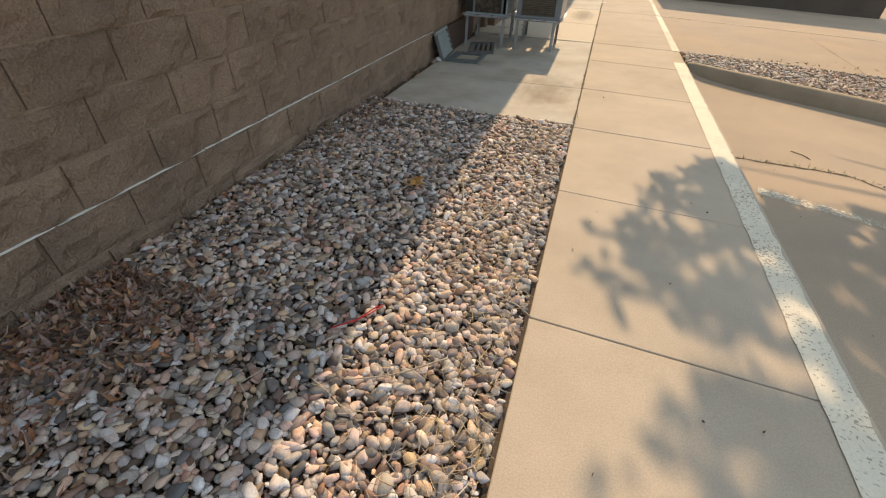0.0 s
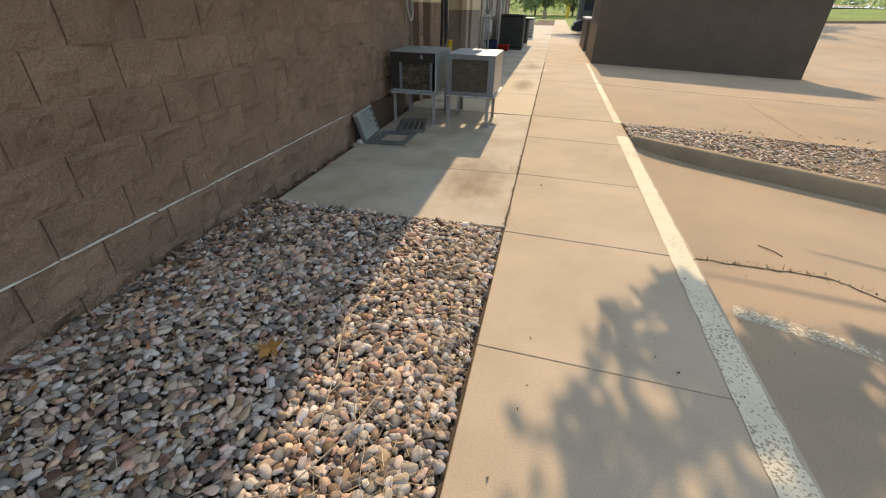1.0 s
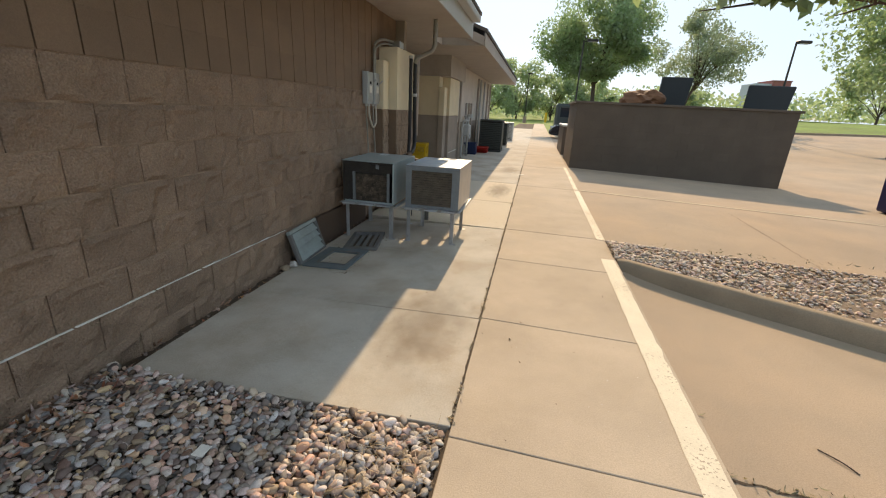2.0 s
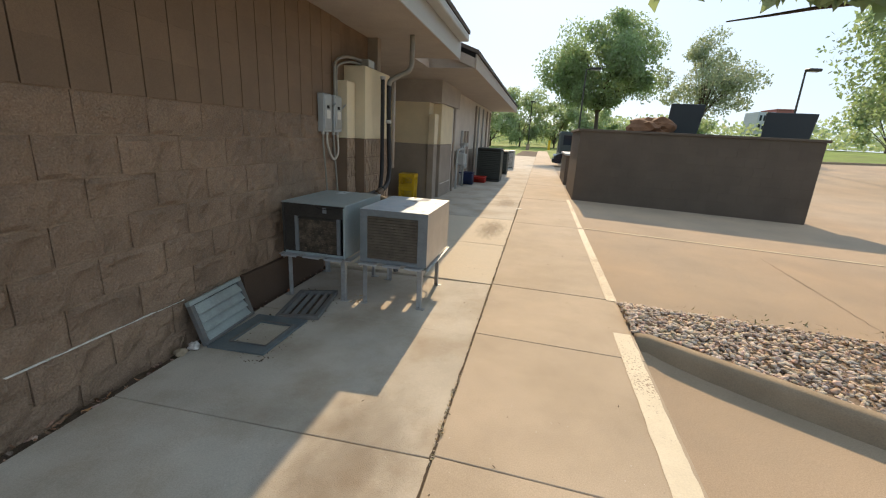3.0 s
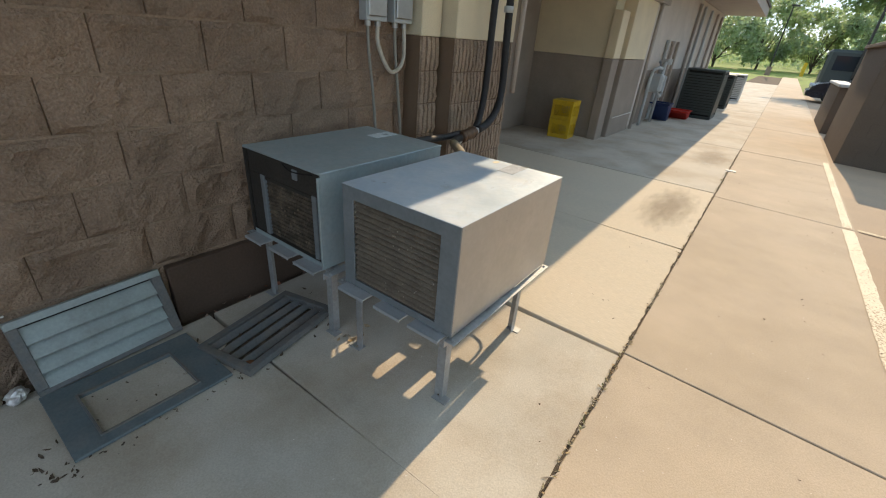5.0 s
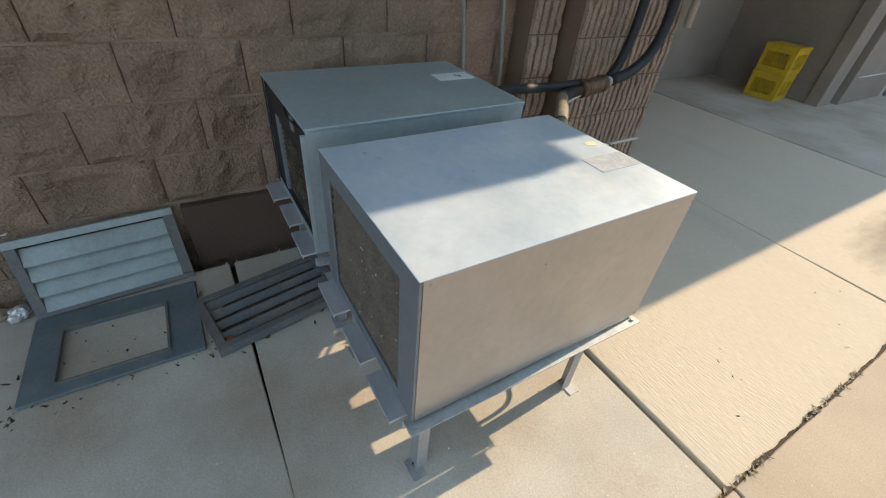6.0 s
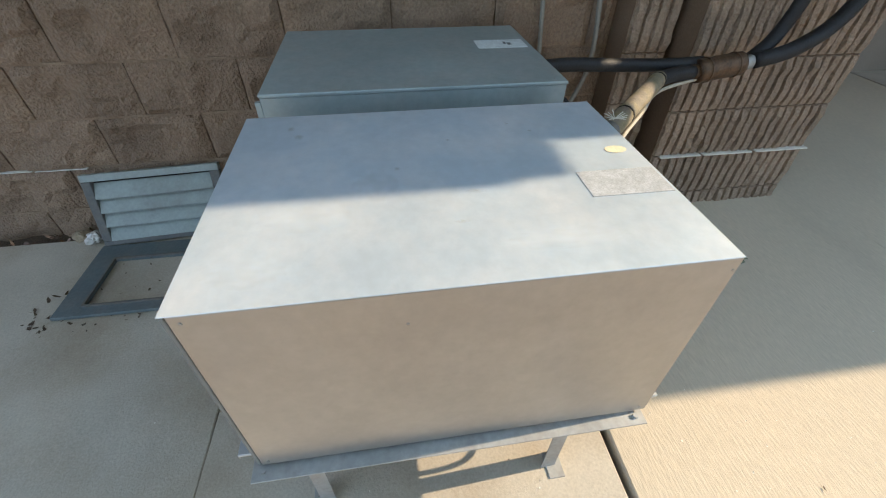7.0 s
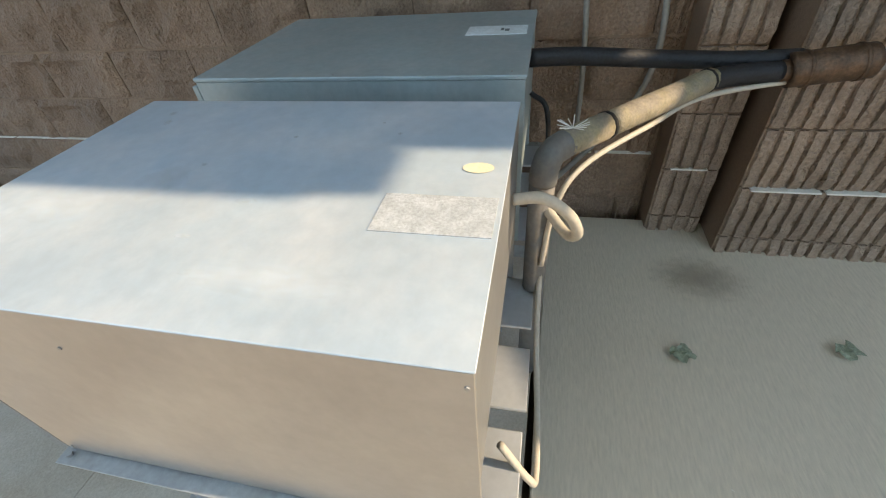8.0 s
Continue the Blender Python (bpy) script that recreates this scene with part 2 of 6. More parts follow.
# worn paint: the paint layer flakes off in chips and shows the concrete
def worn_paint(name, paint, under, chips):
    m = mat(name, paint, 0.75, var=0.08, scale=4, fine=120, bump=0.3)
    nt = m.node_tree
    N, L = nt.nodes.new, nt.links.new
    b = nt.nodes["Principled BSDF"]
    src = b.inputs["Base Color"].links[0].from_socket
    geo = N("ShaderNodeNewGeometry")
    n1, n2 = N("ShaderNodeTexNoise"), N("ShaderNodeTexNoise")
    n1.inputs["Scale"].default_value, n1.inputs["Detail"].default_value = 72, 7
    n2.inputs["Scale"].default_value, n2.inputs["Detail"].default_value = 1.6, 3
    L(geo.outputs["Position"], n1.inputs["Vector"]), L(geo.outputs["Position"], n2.inputs["Vector"])
    add = N("ShaderNodeMath")
    add.operation = "MULTIPLY_ADD"
    L(n2.outputs["Fac"], add.inputs[0])
    add.inputs[1].default_value = 0.55
    L(n1.outputs["Fac"], add.inputs[2])
    r = N("ShaderNodeMapRange")
    r.inputs["From Min"].default_value, r.inputs["From Max"].default_value = chips, chips + 0.06
    L(add.outputs[0], r.inputs["Value"])
    mix = N("ShaderNodeMix")
    mix.data_type = "RGBA"
    L(r.outputs[0], mix.inputs[0])
    L(src, mix.inputs[6])
    mix.inputs[7].default_value = (*under, 1)
    L(mix.outputs[2], b.inputs["Base Color"])
    return m


M_STRIPE = worn_paint("worn_white_line_paint", (0.70, 0.63, 0.49), (0.37, 0.30, 0.22), 0.87)
M_STRIPE_GONE = worn_paint("nearly_gone_line_paint", (0.60, 0.54, 0.42), (0.36, 0.29, 0.21), 0.76)
M_STRIPE_OLD = worn_paint("worn_cream_line_paint", (0.62, 0.53, 0.36), (0.40, 0.325, 0.235), 0.80)

M_STRIPE_EDGE = worn_paint("chipped_edge_line_paint", (0.70, 0.62, 0.48), (0.40, 0.315, 0.22), 0.80)



def film(name, base, strength, rough=0.7, grain=4.0):
    """A thin irregular layer that fades out towards the rim of a unit disc."""
    m = mat(name, base, rough, var=0.2, scale=8, fine=90, bump=0.0)
    nt = m.node_tree
    tc, nz = nt.nodes.new("ShaderNodeTexCoord"), nt.nodes.new("ShaderNodeTexNoise")
    nz.inputs["Scale"].default_value, nz.inputs["Detail"].default_value = grain, 5.0
    ln = nt.nodes.new("ShaderNodeVectorMath")
    ln.operation = "LENGTH"
    nt.links.new(tc.outputs["Object"], nz.inputs["Vector"])
    nt.links.new(tc.outputs["Object"], ln.inputs[0])
    ad = nt.nodes.new("ShaderNodeMath")
    ad.operation = "MULTIPLY_ADD"
    nt.links.new(nz.outputs["Fac"], ad.inputs[0])
    ad.inputs[1].default_value = 0.9
    nt.links.new(ln.outputs["Value"], ad.inputs[2])
    r = nt.nodes.new("ShaderNodeMapRange")
    r.inputs["From Min"].default_value, r.inputs["From Max"].default_value = 0.65, 1.3
    r.inputs["To Min"].default_value, r.inputs["To Max"].default_value = strength, 0.0
    nt.links.new(ad.outputs[0], r.inputs["Value"])
    nt.links.new(r.outputs[0], nt.nodes["Principled BSDF"].inputs["Alpha"])
    return m


M_SCUFF = film("chalky_scuff", (0.74, 0.77, 0.80), 0.20, 0.8, 3.0)

glass = bpy.data.materials.new("tinted_glass")
glass.use_nodes = True
gb = glass.node_tree.nodes["Principled BSDF"]
gb.inputs["Base Color"].default_value = (0.02, 0.025, 0.03, 1)
gb.inputs["Roughness"].default_value = 0.05


# ---- mesh helpers ----
def link(name, bm, material, parent=None, label="", smooth=False):
    me = bpy.data.meshes.new(name)
    bm.to_mesh(me)
    bm.free()
    me.materials.append(material)
    if smooth:
        for p in me.polygons:
            p.use_smooth = True
    ob = new(name, me)
    if parent:
        ob.parent = parent
    if label:
        ob["label"] = label
    return ob


def part(name, bm, material, parent, label="", smooth=False):
    return link(name, bm, material, parent, label, smooth)


def thing(name, label, category, group="", kind="", at=(0, 0, 0)):
    e = new(name)
    e.empty_display_size = 0.05
    e.location = at
    return tagged(e, label, category, group, kind)


def box(x0, x1, y0, y1, z0, z1, bevel=0.0, bm=None, m=None):
    """An upright box, with bevelled edges if asked."""
    bm = bm or bmesh.new()
    vs = bmesh.ops.create_cube(bm, size=1)["verts"]
    for v in vs:
        v.co = Vector(((x0 + x1) / 2 + v.co.x * (x1 - x0), (y0 + y1) / 2 + v.co.y * (y1 - y0), (z0 + z1) / 2 + v.co.z * (z1 - z0)))
    if bevel:
        es = list({e for v in vs for e in v.link_edges})
        r = bmesh.ops.bevel(bm, geom=es, offset=bevel, segments=1, affect="EDGES", profile=0.5)
        vs = list({v for f in r["faces"] for v in f.verts} | {v for v in vs if v.is_valid})
    if m is not None:
        bmesh.ops.transform(bm, matrix=m, verts=vs)
    return bm


def smooth_path(points, n=8):
    """A Catmull-Rom line through the points."""
    p = [Vector(q) for q in points]
    p = [p[0] * 2 - p[1]] + p + [p[-1] * 2 - p[-2]]
    out = []
    for i in range(1, len(p) - 2):
        for k in range(n):
            t = k / n
            a, b, c, d = p[i - 1], p[i], p[i + 1], p[i + 2]
            out.append(0.5 * ((2 * b) + (c - a) * t + (2 * a - 5 * b + 4 * c - d) * t * t + (3 * b - a - 3 * c + d) * t ** 3))
    return out + [p[-2]]


def tube(points, r, seg=10, n=8, bm=None, taper=None, soft=True):
    """A round bar along a smooth line; taper: the radius at its end."""
    bm = bm or bmesh.new()
    line = smooth_path(points, n) if soft and len(points) > 2 else [Vector(q) for q in points]
    rings = []
    up = Vector((0.13, 0.31, 0.94)).normalized()
    for i, q in enumerate(line):
        d = (line[min(i + 1, len(line) - 1)] - line[max(i - 1, 0)]).normalized()
        u = d.cross(up)
        if u.length < 0.05:
            u = d.cross(Vector((1, 0, 0)))
        u.normalize()
        w = d.cross(u)
        rr = r if taper is None else r + (taper - r) * i / max(1, len(line) - 1)
        rings.append([bm.verts.new(q + (u * math.cos(2 * math.pi * k / seg) + w * math.sin(2 * math.pi * k / seg)) * rr) for k in range(seg)])
    for a, b in zip(rings, rings[1:]):
        for k in range(seg):
            bm.faces.new((a[k], a[(k + 1) % seg], b[(k + 1) % seg], b[k]))
    bm.faces.new(rings[0]), bm.faces.new(rings[-1][::-1])
    bmesh.ops.recalc_face_normals(bm, faces=bm.faces)
    return bm


def ring_frame(x0, x1, y0, y1, z0, z1, ix0, ix1, iy0, iy1, bevel=0.0):
    """A flat rectangular frame lying down with an opening through it, of four mitred bars."""
    bm = bmesh.new()
    o = [(x0, y0), (x1, y0), (x1, y1), (x0, y1)]
    i = [(ix0, iy0), (ix1, iy0), (ix1, iy1), (ix0, iy1)]
    vo = [[bm.verts.new((*p, z)) for p in o] for z in (z0, z1)]
    vi = [[bm.verts.new((*p, z)) for p in i] for z in (z0, z1)]
    for k in range(4):
        j = (k + 1) % 4
        bm.faces.new((vo[0][k], vo[0][j], vo[1][j], vo[1][k]))
        bm.faces.new((vi[0][j], vi[0][k], vi[1][k], vi[1][j]))
        bm.faces.new((vo[1][k], vo[1][j], vi[1][j], vi[1][k]))
        bm.faces.new((vo[0][j], vo[0][k], vi[0][k], vi[0][j]))
    bmesh.ops.recalc_face_normals(bm, faces=bm.faces)
    if bevel:
        bmesh.ops.bevel(bm, geom=bm.edges[:], offset=bevel, segments=1, affect="EDGES", profile=0.5)
    return bm


def from_arrays(name, verts, faces, material, smooth=False):
    me = bpy.data.meshes.new(name)
    me.from_pydata(verts, [], faces)
    me.materials.append(material)
    if smooth:
        me.polygons.foreach_set("use_smooth", [True] * len(me.polygons))
    me.update()
    return new(name, me)


rnd = random.Random(7)
rng = np.random.default_rng(11)


# ---- ground ----
def level(x, y):
    """Height of the paved ground and the land behind it."""
    def st(a, b, v):
        t = min(1.0, max(0.0, (v - a) / (b - a)))
        return t * t * (3 - 2 * t)
    drive = -0.004 - 0.03 * min(max(x - 1.12, 0.0), 5.5)
    lot = -0.135
    z = lot + (drive - lot) * st(5.6, 6.6, y)
    rise = 0.062 * max(0.0, 0.45 * x + 0.9 * y - 19.0) * st(4.0, 10.0, x)
    rise = min(rise, 2.2) + 0.01 * max(0.0, y - 40)
    return z + rise


def sheet(name, xs, ys, material, drop=0.0):
    verts = [(x, y, level(x, y) - drop) for y in ys for x in xs]
    w = len(xs)
    faces = [(j * w + i, j * w + i + 1, (j + 1) * w + i + 1, (j + 1) * w + i) for j in range(len(ys) - 1) for i in range(w - 1)]
    return from_arrays(name, verts, faces, material, True)


far = [-600, -300, -150, -80, -45]
ground = sheet("ground", far + list(range(-30, 61, 3)) + [80, 120, 200, 350, 700], [-400, -150, -60, -30] + list(range(-18, 61, 3)) + [75, 100, 150, 250, 420, 900], M_GRASS, 0.30)
tagged(ground, "green lawn reaching to the distant trees", "ground", kind="structure")
lot = sheet("parking_lot", [1.095, 1.6, 2.2, 3, 4, 5, 6, 7, 8, 9, 10, 12, 15, 18, 22, 27, 33], [-12, -6, -3, -1, 0, 1, 2, 3, 4, 5, 5.4, 5.6, 5.8, 6, 6.2, 6.4, 6.6, 7, 8, 9, 10, 11, 12, 13, 14, 16, 18, 20, 22, 24, 26, 28, 30, 32], M_LOT)
tagged(lot, "sun-bleached tan concrete parking lot with stains", "parking lot", kind="structure")


# ---- paving ----
bed = link("joint_bed", box(-0.075, 1.10, -6.0, 60.0, -0.35, -0.012), M_JOINT)
tagged(bed, "dark dirt showing in the paving joints", "ground", kind="structure")
bed = link("joint_bed", box(-1.99, -0.076, 3.37, 60.0, -0.35, -0.095), M_JOINT)
tagged(bed, "dark dirt under the pad joints", "ground", kind="structure")


def dip(x, y):
    """The old pad has sunk a little towards the wall."""
    if not 3.38 < y < 6.87 or x > -0.07:
        return 0.0
    return (x + 0.07) * 0.021



sidewalk = tagged(new("sidewalk"), "tan concrete sidewalk of broad slabs", "pavement", kind="structure")
pad = tagged(new("equipment_pad"), "grey concrete pad along the building wall", "pavement", kind="structure")
JOINTS = [-3.4, -2.3, -1.17, -0.055, 1.064, 2.189, 3.300, 4.450, 5.725, 6.850, 10.18, 13.4, 16.8, 20.2, 23.6, 27.0, 30.4, 33.8, 37.2, 40.6, 44.0, 50.0, 60.0]


def slab(name, x0, x1, y0, y1, material, parent, tilt=0.0, skew=0.0):
    """A concrete slab with worn rounded rims, its ends a little off square."""
    bm = box(x0, x1, y0, y1, -0.30, 0.0, 0.0035)
    ym, xm = (y0 + y1) / 2, (x0 + x1) / 2
    for v in bm.verts:
        f = (v.co.x - xm)
        v.co.y += skew * f
        if v.co.z > -0.1:
            v.co.z += tilt * (v.co.y - ym) / max(0.5, y1 - y0)
            v.co.z += dip(v.co.x, min(max(v.co.y, 3.39), 6.84)) if material is M_PAD and y1 < 7 else 0.0
    return part(name, bm, material, parent)


for a, b in zip(JOINTS, JOINTS[1:]):
    slab("slab", -0.060, 1.105, a + (0.0032 if a == 6.850 or a > 13 else 0.0014), b - (0.0032 if b == 6.850 or b > 13 else 0.0014), M_SIDEWALK, sidewalk, rnd.uniform(-0.004, 0.004), -0.045)
PADJ = [3.385, 4.455, 5.72, 6.862, 10.34, 13.5, 16.8, 20.0, 23.4, 26.8, 30.2, 33.6, 40.0]
for a, b in zip(PADJ, PADJ[1:]):
    x0 = -1.826 if b < 8 else -3.25
    if b > 8 and a < 8:
        slab("slab", -1.85, -0.0640, a + 0.010, 8.45, M_PAD_NEW, pad, 0, -0.018)
        slab("slab", -3.6, -0.0640, 8.452, b - 0.011, M_PAD_NEW, pad)
    elif a > 13.4:
        slab("slab", -2.05, -0.0640, a + 0.010, b - 0.010, M_PAD, pad)
    else:
        slab("slab", -3.6 if a > 8 else x0, -0.0640, a + (0.010 if a > 6 else 0.0025), b - (0.010 if b > 6 else 0.0025), M_PAD, pad, 0, -0.018 if 6 < b < 7 else 0.0)

def painted(name, y0, y1, x0, x1, material, lab, z=0.003):
    """A thin coat of line paint with ragged edges."""
    n = max(2, int((y1 - y0) / 0.03))
    bm = bmesh.new()
    la, lb = [], []
    for i in range(n + 1):
        y = y0 + (y1 - y0) * i / n
        la.append(bm.verts.new((x0 + 0.010 * noise.noise((y * 7, 1, 0)), y, z)))
        lb.append(bm.verts.new((x1 + 0.012 * noise.noise((y * 9, 5, 0)), y, z)))
    for i in range(n):
        bm.faces.new((la[i], lb[i], lb[i + 1], la[i + 1]))
    ob = link(name, bm, material)
    return tagged(ob, lab, "painted line", kind="structure")


painted("painted_line", -3.4, 6.10, 0.955, 1.085, M_STRIPE, "worn white line painted along the kerb top")
painted("painted_line", 6.80, 10.12, 1.005, 1.098, M_STRIPE_EDGE, "chipped cream line painted along the sidewalk edge")
painted("painted_line", 10.2, 13.7, 1.015, 1.085, M_STRIPE_EDGE, "chipped cream line painted along the sidewalk edge")


def lot_line(p, q, w, material, lab, dz=0.0018):
    p, q = Vector(p), Vector(q)
    d = (q - p)
    n = max(2, int(d.length / 0.08))
    side = Vector((-d.y, d.x)).normalized() * w / 2
    bm = bmesh.new()
    rows = []
    for i in range(n + 1):
        c = p + d * i / n
        j = 0.008 * noise.noise((c.x * 9, c.y * 9, 3))
        a, b = c + side * (1 + j * 10), c - side * (1 - j * 10)
        rows.append((bm.verts.new((a.x, a.y, level(a.x, a.y) + dz)), bm.verts.new((b.x, b.y, level(b.x, b.y) + dz))))
    for (a, b), (c, e) in zip(rows, rows[1:]):
        bm.faces.new((a, b, e, c))
    bmesh.ops.recalc_face_normals(bm, faces=bm.faces)
    for f in bm.faces:
        if f.normal.z < 0:
            f.normal_flip()
    return tagged(link("parking_line", bm, material), lab, "painted line", kind="structure")


lot_line((1.26, 2.99), (4.6, 1.85), 0.11, M_STRIPE_GONE, "worn white parking bay line on concrete")
lot_line((1.26, -0.2), (4.6, -1.3), 0.11, M_STRIPE_GONE, "worn white parking bay line on concrete")


def crack(points, w, lab):
    """A ragged crack filled with dirt, a hair above the slab."""
    line = smooth_path([(*p, 0) for p in points], 14)
    bm = bmesh.new()
    rows = []
    for i, c in enumerate(line):
        d = line[min(i + 1, len(line) - 1)] - line[max(0, i - 1)]
        s = Vector((-d.y, d.x, 0)).normalized()
        k = w * (0.35 + abs(noise.noise((c.x * 8, c.y * 8, 2))) * 2)
        o = s * 0.02 * noise.noise((c.x * 11, c.y * 11, 9))
        a, b = c + o + s * k, c + o - s * k
        rows.append((bm.verts.new((a.x, a.y, level(a.x, a.y) + 0.003)), bm.verts.new((b.x, b.y, level(b.x, b.y) + 0.003))))
    for (a, b), (c, e) in zip(rows, rows[1:]):
        f = bm.faces.new((a, b, e, c))
    bm.normal_update()
    for f in bm.faces:
        if f.normal.z < 0:
            f.normal_flip()
    return tagged(link("crack", bm, M_JOINT), lab, "crack", kind="structure")


crack([(1.13, 3.55), (1.5, 3.52), (1.95, 3.5), (2.2, 3.28), (2.5, 3.1), (3.0, 2.85)], 0.010, "weedy crack in the lot's concrete")
crack([(2.35, 3.5), (2.7, 3.55), (3.4, 3.45)], 0.008, "dirty crack in the lot's concrete")
crack([(3.33, 6.75), (3.42, 8.1), (3.5, 9.6)], 0.004, "fine crack in the drive's concrete")
# drive joint, a shallow lip with a pale edge
lot_line((1.13, 10.16), (7.2, 10.05), 0.02, M_JOINT, "dark joint across the concrete drive")
lot_line((1.13, 10.22), (7.2, 10.11), 0.05, M_STRIPE_OLD, "pale worn edge beside the drive joint")


# ---- kerbed gravel island ----
def island_front(x):
    return 5.98 - 0.60 * max(0.0, x - 1.25) ** 0.98


def island_mesh():
    """The island's kerb: a rounded bar of concrete that runs from the sidewalk."""
    bm = bmesh.new()
    rows = []
    for i in range(84):
        x = 1.112 + i * 0.085
        y = island_front(x) + (0.05 if x < 1.2 else 0)
        zl = level(x, y - 0.2)
        prof = [(-0.012, -0.25), (-0.010, zl), (0.0, -0.03), (0.015, 0.012), (0.04, 0.022), (0.11, 0.022), (0.135, 0.005), (0.14, -0.25)]
        j = 0.004 * noise.noise((x * 5, 2, 2))
        rows.append([bm.verts.new((x, y + a + j, max(b, -0.25) + (j if b > -0.1 else 0))) for a, b in prof])
    for a, b in zip(rows, rows[1:]):
        for k in range(len(a) - 1):
            bm.faces.new((a[k], b[k], b[k + 1], a[k + 1]))
    bm.faces.new(rows[0]), bm.faces.new(rows[-1][::-1])
    bmesh.ops.recalc_face_normals(bm, faces=bm.faces)
    return bm


tagged(link("island_kerb", island_mesh(), M_KERB, smooth=True), "rounded concrete kerb round the gravel island", "kerb", kind="structure")

# ---- near wall: split-face block below, scored block above ----
WX, LINE, COURSE, BLOCK, BONDY = -1.915, 0.275, 0.2078, 0.399, 5.368
wall = tagged(new("wall_west"), "brown painted wall of split-face concrete block", "wall", kind="structure")
part("core", box(-2.25, WX - 0.0135, -6.0, 8.26, -0.35, 2.75), M_MORTAR, wall)


def rough_block(seed, w=BLOCK, h=COURSE, nx=14, nz=7, out=0.038):
    """One split-face block: a broken stone face between chamfered rims. Its face looks to +x; centred on y and z."""
    bm = bmesh.new()
    g = []
    hw, hh = w / 2 - 0.0028, h / 2 - 0.0040
    for j in range(nz + 1):
        row = []
        for i in range(nx + 1):
            u, v = -1 + 2 * i / nx, -1 + 2 * j / nz
            edge = min(1.0, 0.10 + (1 - abs(u)) * 5.5, 0.05 + (1 - v) * 5.0 if v > 0 else 0.7 + (1 + v) * 4.0)
            p = (u * hw * 7 + seed * 13.7, v * hh * 8, seed * 3.1)
            d = 0.006 + out * (0.36 + 0.85 * noise.fractal(p, 0.9, 2.1, 3)) * edge + 0.005 * noise.noise((u * 9, v * 7, seed + 4))
            row.append(bm.verts.new((max(0.0, d), u * hw + 0.0036 * noise.noise((u * 4, v * 6, seed)), v * hh + 0.0018 * noise.noise((v * 4, u * 9, seed + 8)))))
        g.append(row)
    for j in range(nz):
        for i in range(nx):
            bm.faces.new((g[j][i], g[j][i + 1], g[j + 1][i + 1], g[j + 1][i]))
    rim = g[0] + [r[-1] for r in g[1:]] + g[-1][-2::-1] + [r[0] for r in g[-2:0:-1]]
    back = [bm.verts.new((-0.03, v.co.y, v.co.z)) for v in rim]
    for k in range(len(rim)):
        bm.faces.new((rim[k], back[k], back[(k + 1) % len(rim)], rim[(k + 1) % len(rim)]))
    bmesh.ops.recalc_face_normals(bm, faces=bm.faces)
    return bm


def mesh_of(name, bm, material, smooth=False):
    me = bpy.data.meshes.new(name)
    bm.to_mesh(me)
    bm.free()
    me.materials.append(material)
    if smooth:
        me.polygons.foreach_set("use_smooth", [True] * len(me.polygons))
    return me


def put(name, me, parent, x, y, z, rz=0.0, s=(1, 1, 1)):
    ob = new(name, me)
    ob.parent = parent
    ob.matrix_basis = pose(x, y, z, 0, 0, rz) @ Matrix.Diagonal((*s, 1))
    return ob


def flat_block(w, h, d=0.012):
    return box(-0.03, d, -w / 2 + 0.0040, w / 2 - 0.0040, -h / 2 + 0.0001, h / 2 - 0.0001, 0.0008)


for k in range(-1, 7):
    zj = LINE + COURSE * k
    part("mortar_bed", box(WX - 0.03, WX - 0.003, -5.0, 7.26, zj - 0.0048, zj + 0.0048), M_BED, wall)
ROUGH = [mesh_of("block", rough_block(k), M_BLOCK) for k in range(9)]
SCORED = mesh_of("scored_block", flat_block(BLOCK / 2, COURSE), M_BLOCK_SMOOTH)
END_Y = 7.26
for k in range(-2, 6):
    z = LINE + COURSE * (k + 0.5)
    y = BONDY - BLOCK * 30 + (BLOCK / 2 if k % 2 == 0 else 0)
    while y + BLOCK < END_Y + 0.4:
        y0, y1 = max(y, -5.0), min(y + BLOCK, END_Y)
        if y1 - y0 > 0.05:
            put("block", ROUGH[rnd.randrange(9)], wall, WX - 0.012, (y0 + y1) / 2, z, 0, (1, (y1 - y0) / BLOCK, 1))
        y += BLOCK
SCORE_Z0 = LINE + COURSE * 6
for k in range(6):
    y = BONDY - BLOCK * 26
    while y < END_Y:
        put("scored_block", SCORED, wall, WX - 0.006, y + BLOCK / 4, SCORE_Z0 + COURSE * (k + 0.5))
        y += BLOCK / 2

# pale flashing lip in the joint above the lowest courses
flash = tagged(new("wall_flashing"), "thin white flashing strip in a low wall joint", "flashing", kind="structure")
y = -4.0
while y < 5.05:
    w = rnd.uniform(0.25, 0.8)
    if y < 5.05:
        zz = LINE + rnd.uniform(-0.002, 0.002)
        part("flashing_strip", box(WX - 0.02, WX + 0.014 + rnd.uniform(-0.003, 0.003), y, min(5.05, y + w - rnd.uniform(0.006, 0.025)), zz - 0.0012, zz + 0.0012, 0.0004), M_FLASH, flash)
    y += w


for a, b in ((6.90, 7.03), (7.045, 7.25)):
    part("flashing_strip", box(WX - 0.02, WX + 0.016, a, b, LINE - 0.0015, LINE + 0.0015, 0.0004), M_FLASH, flash)
tagged(link("wall_panel", box(WX - 0.01, WX + 0.037, 5.60, 6.85, -0.08, LINE - 0.012, 0.004), M_PANEL), "smooth dark brown panel low on the block wall", "panel", kind="structure")


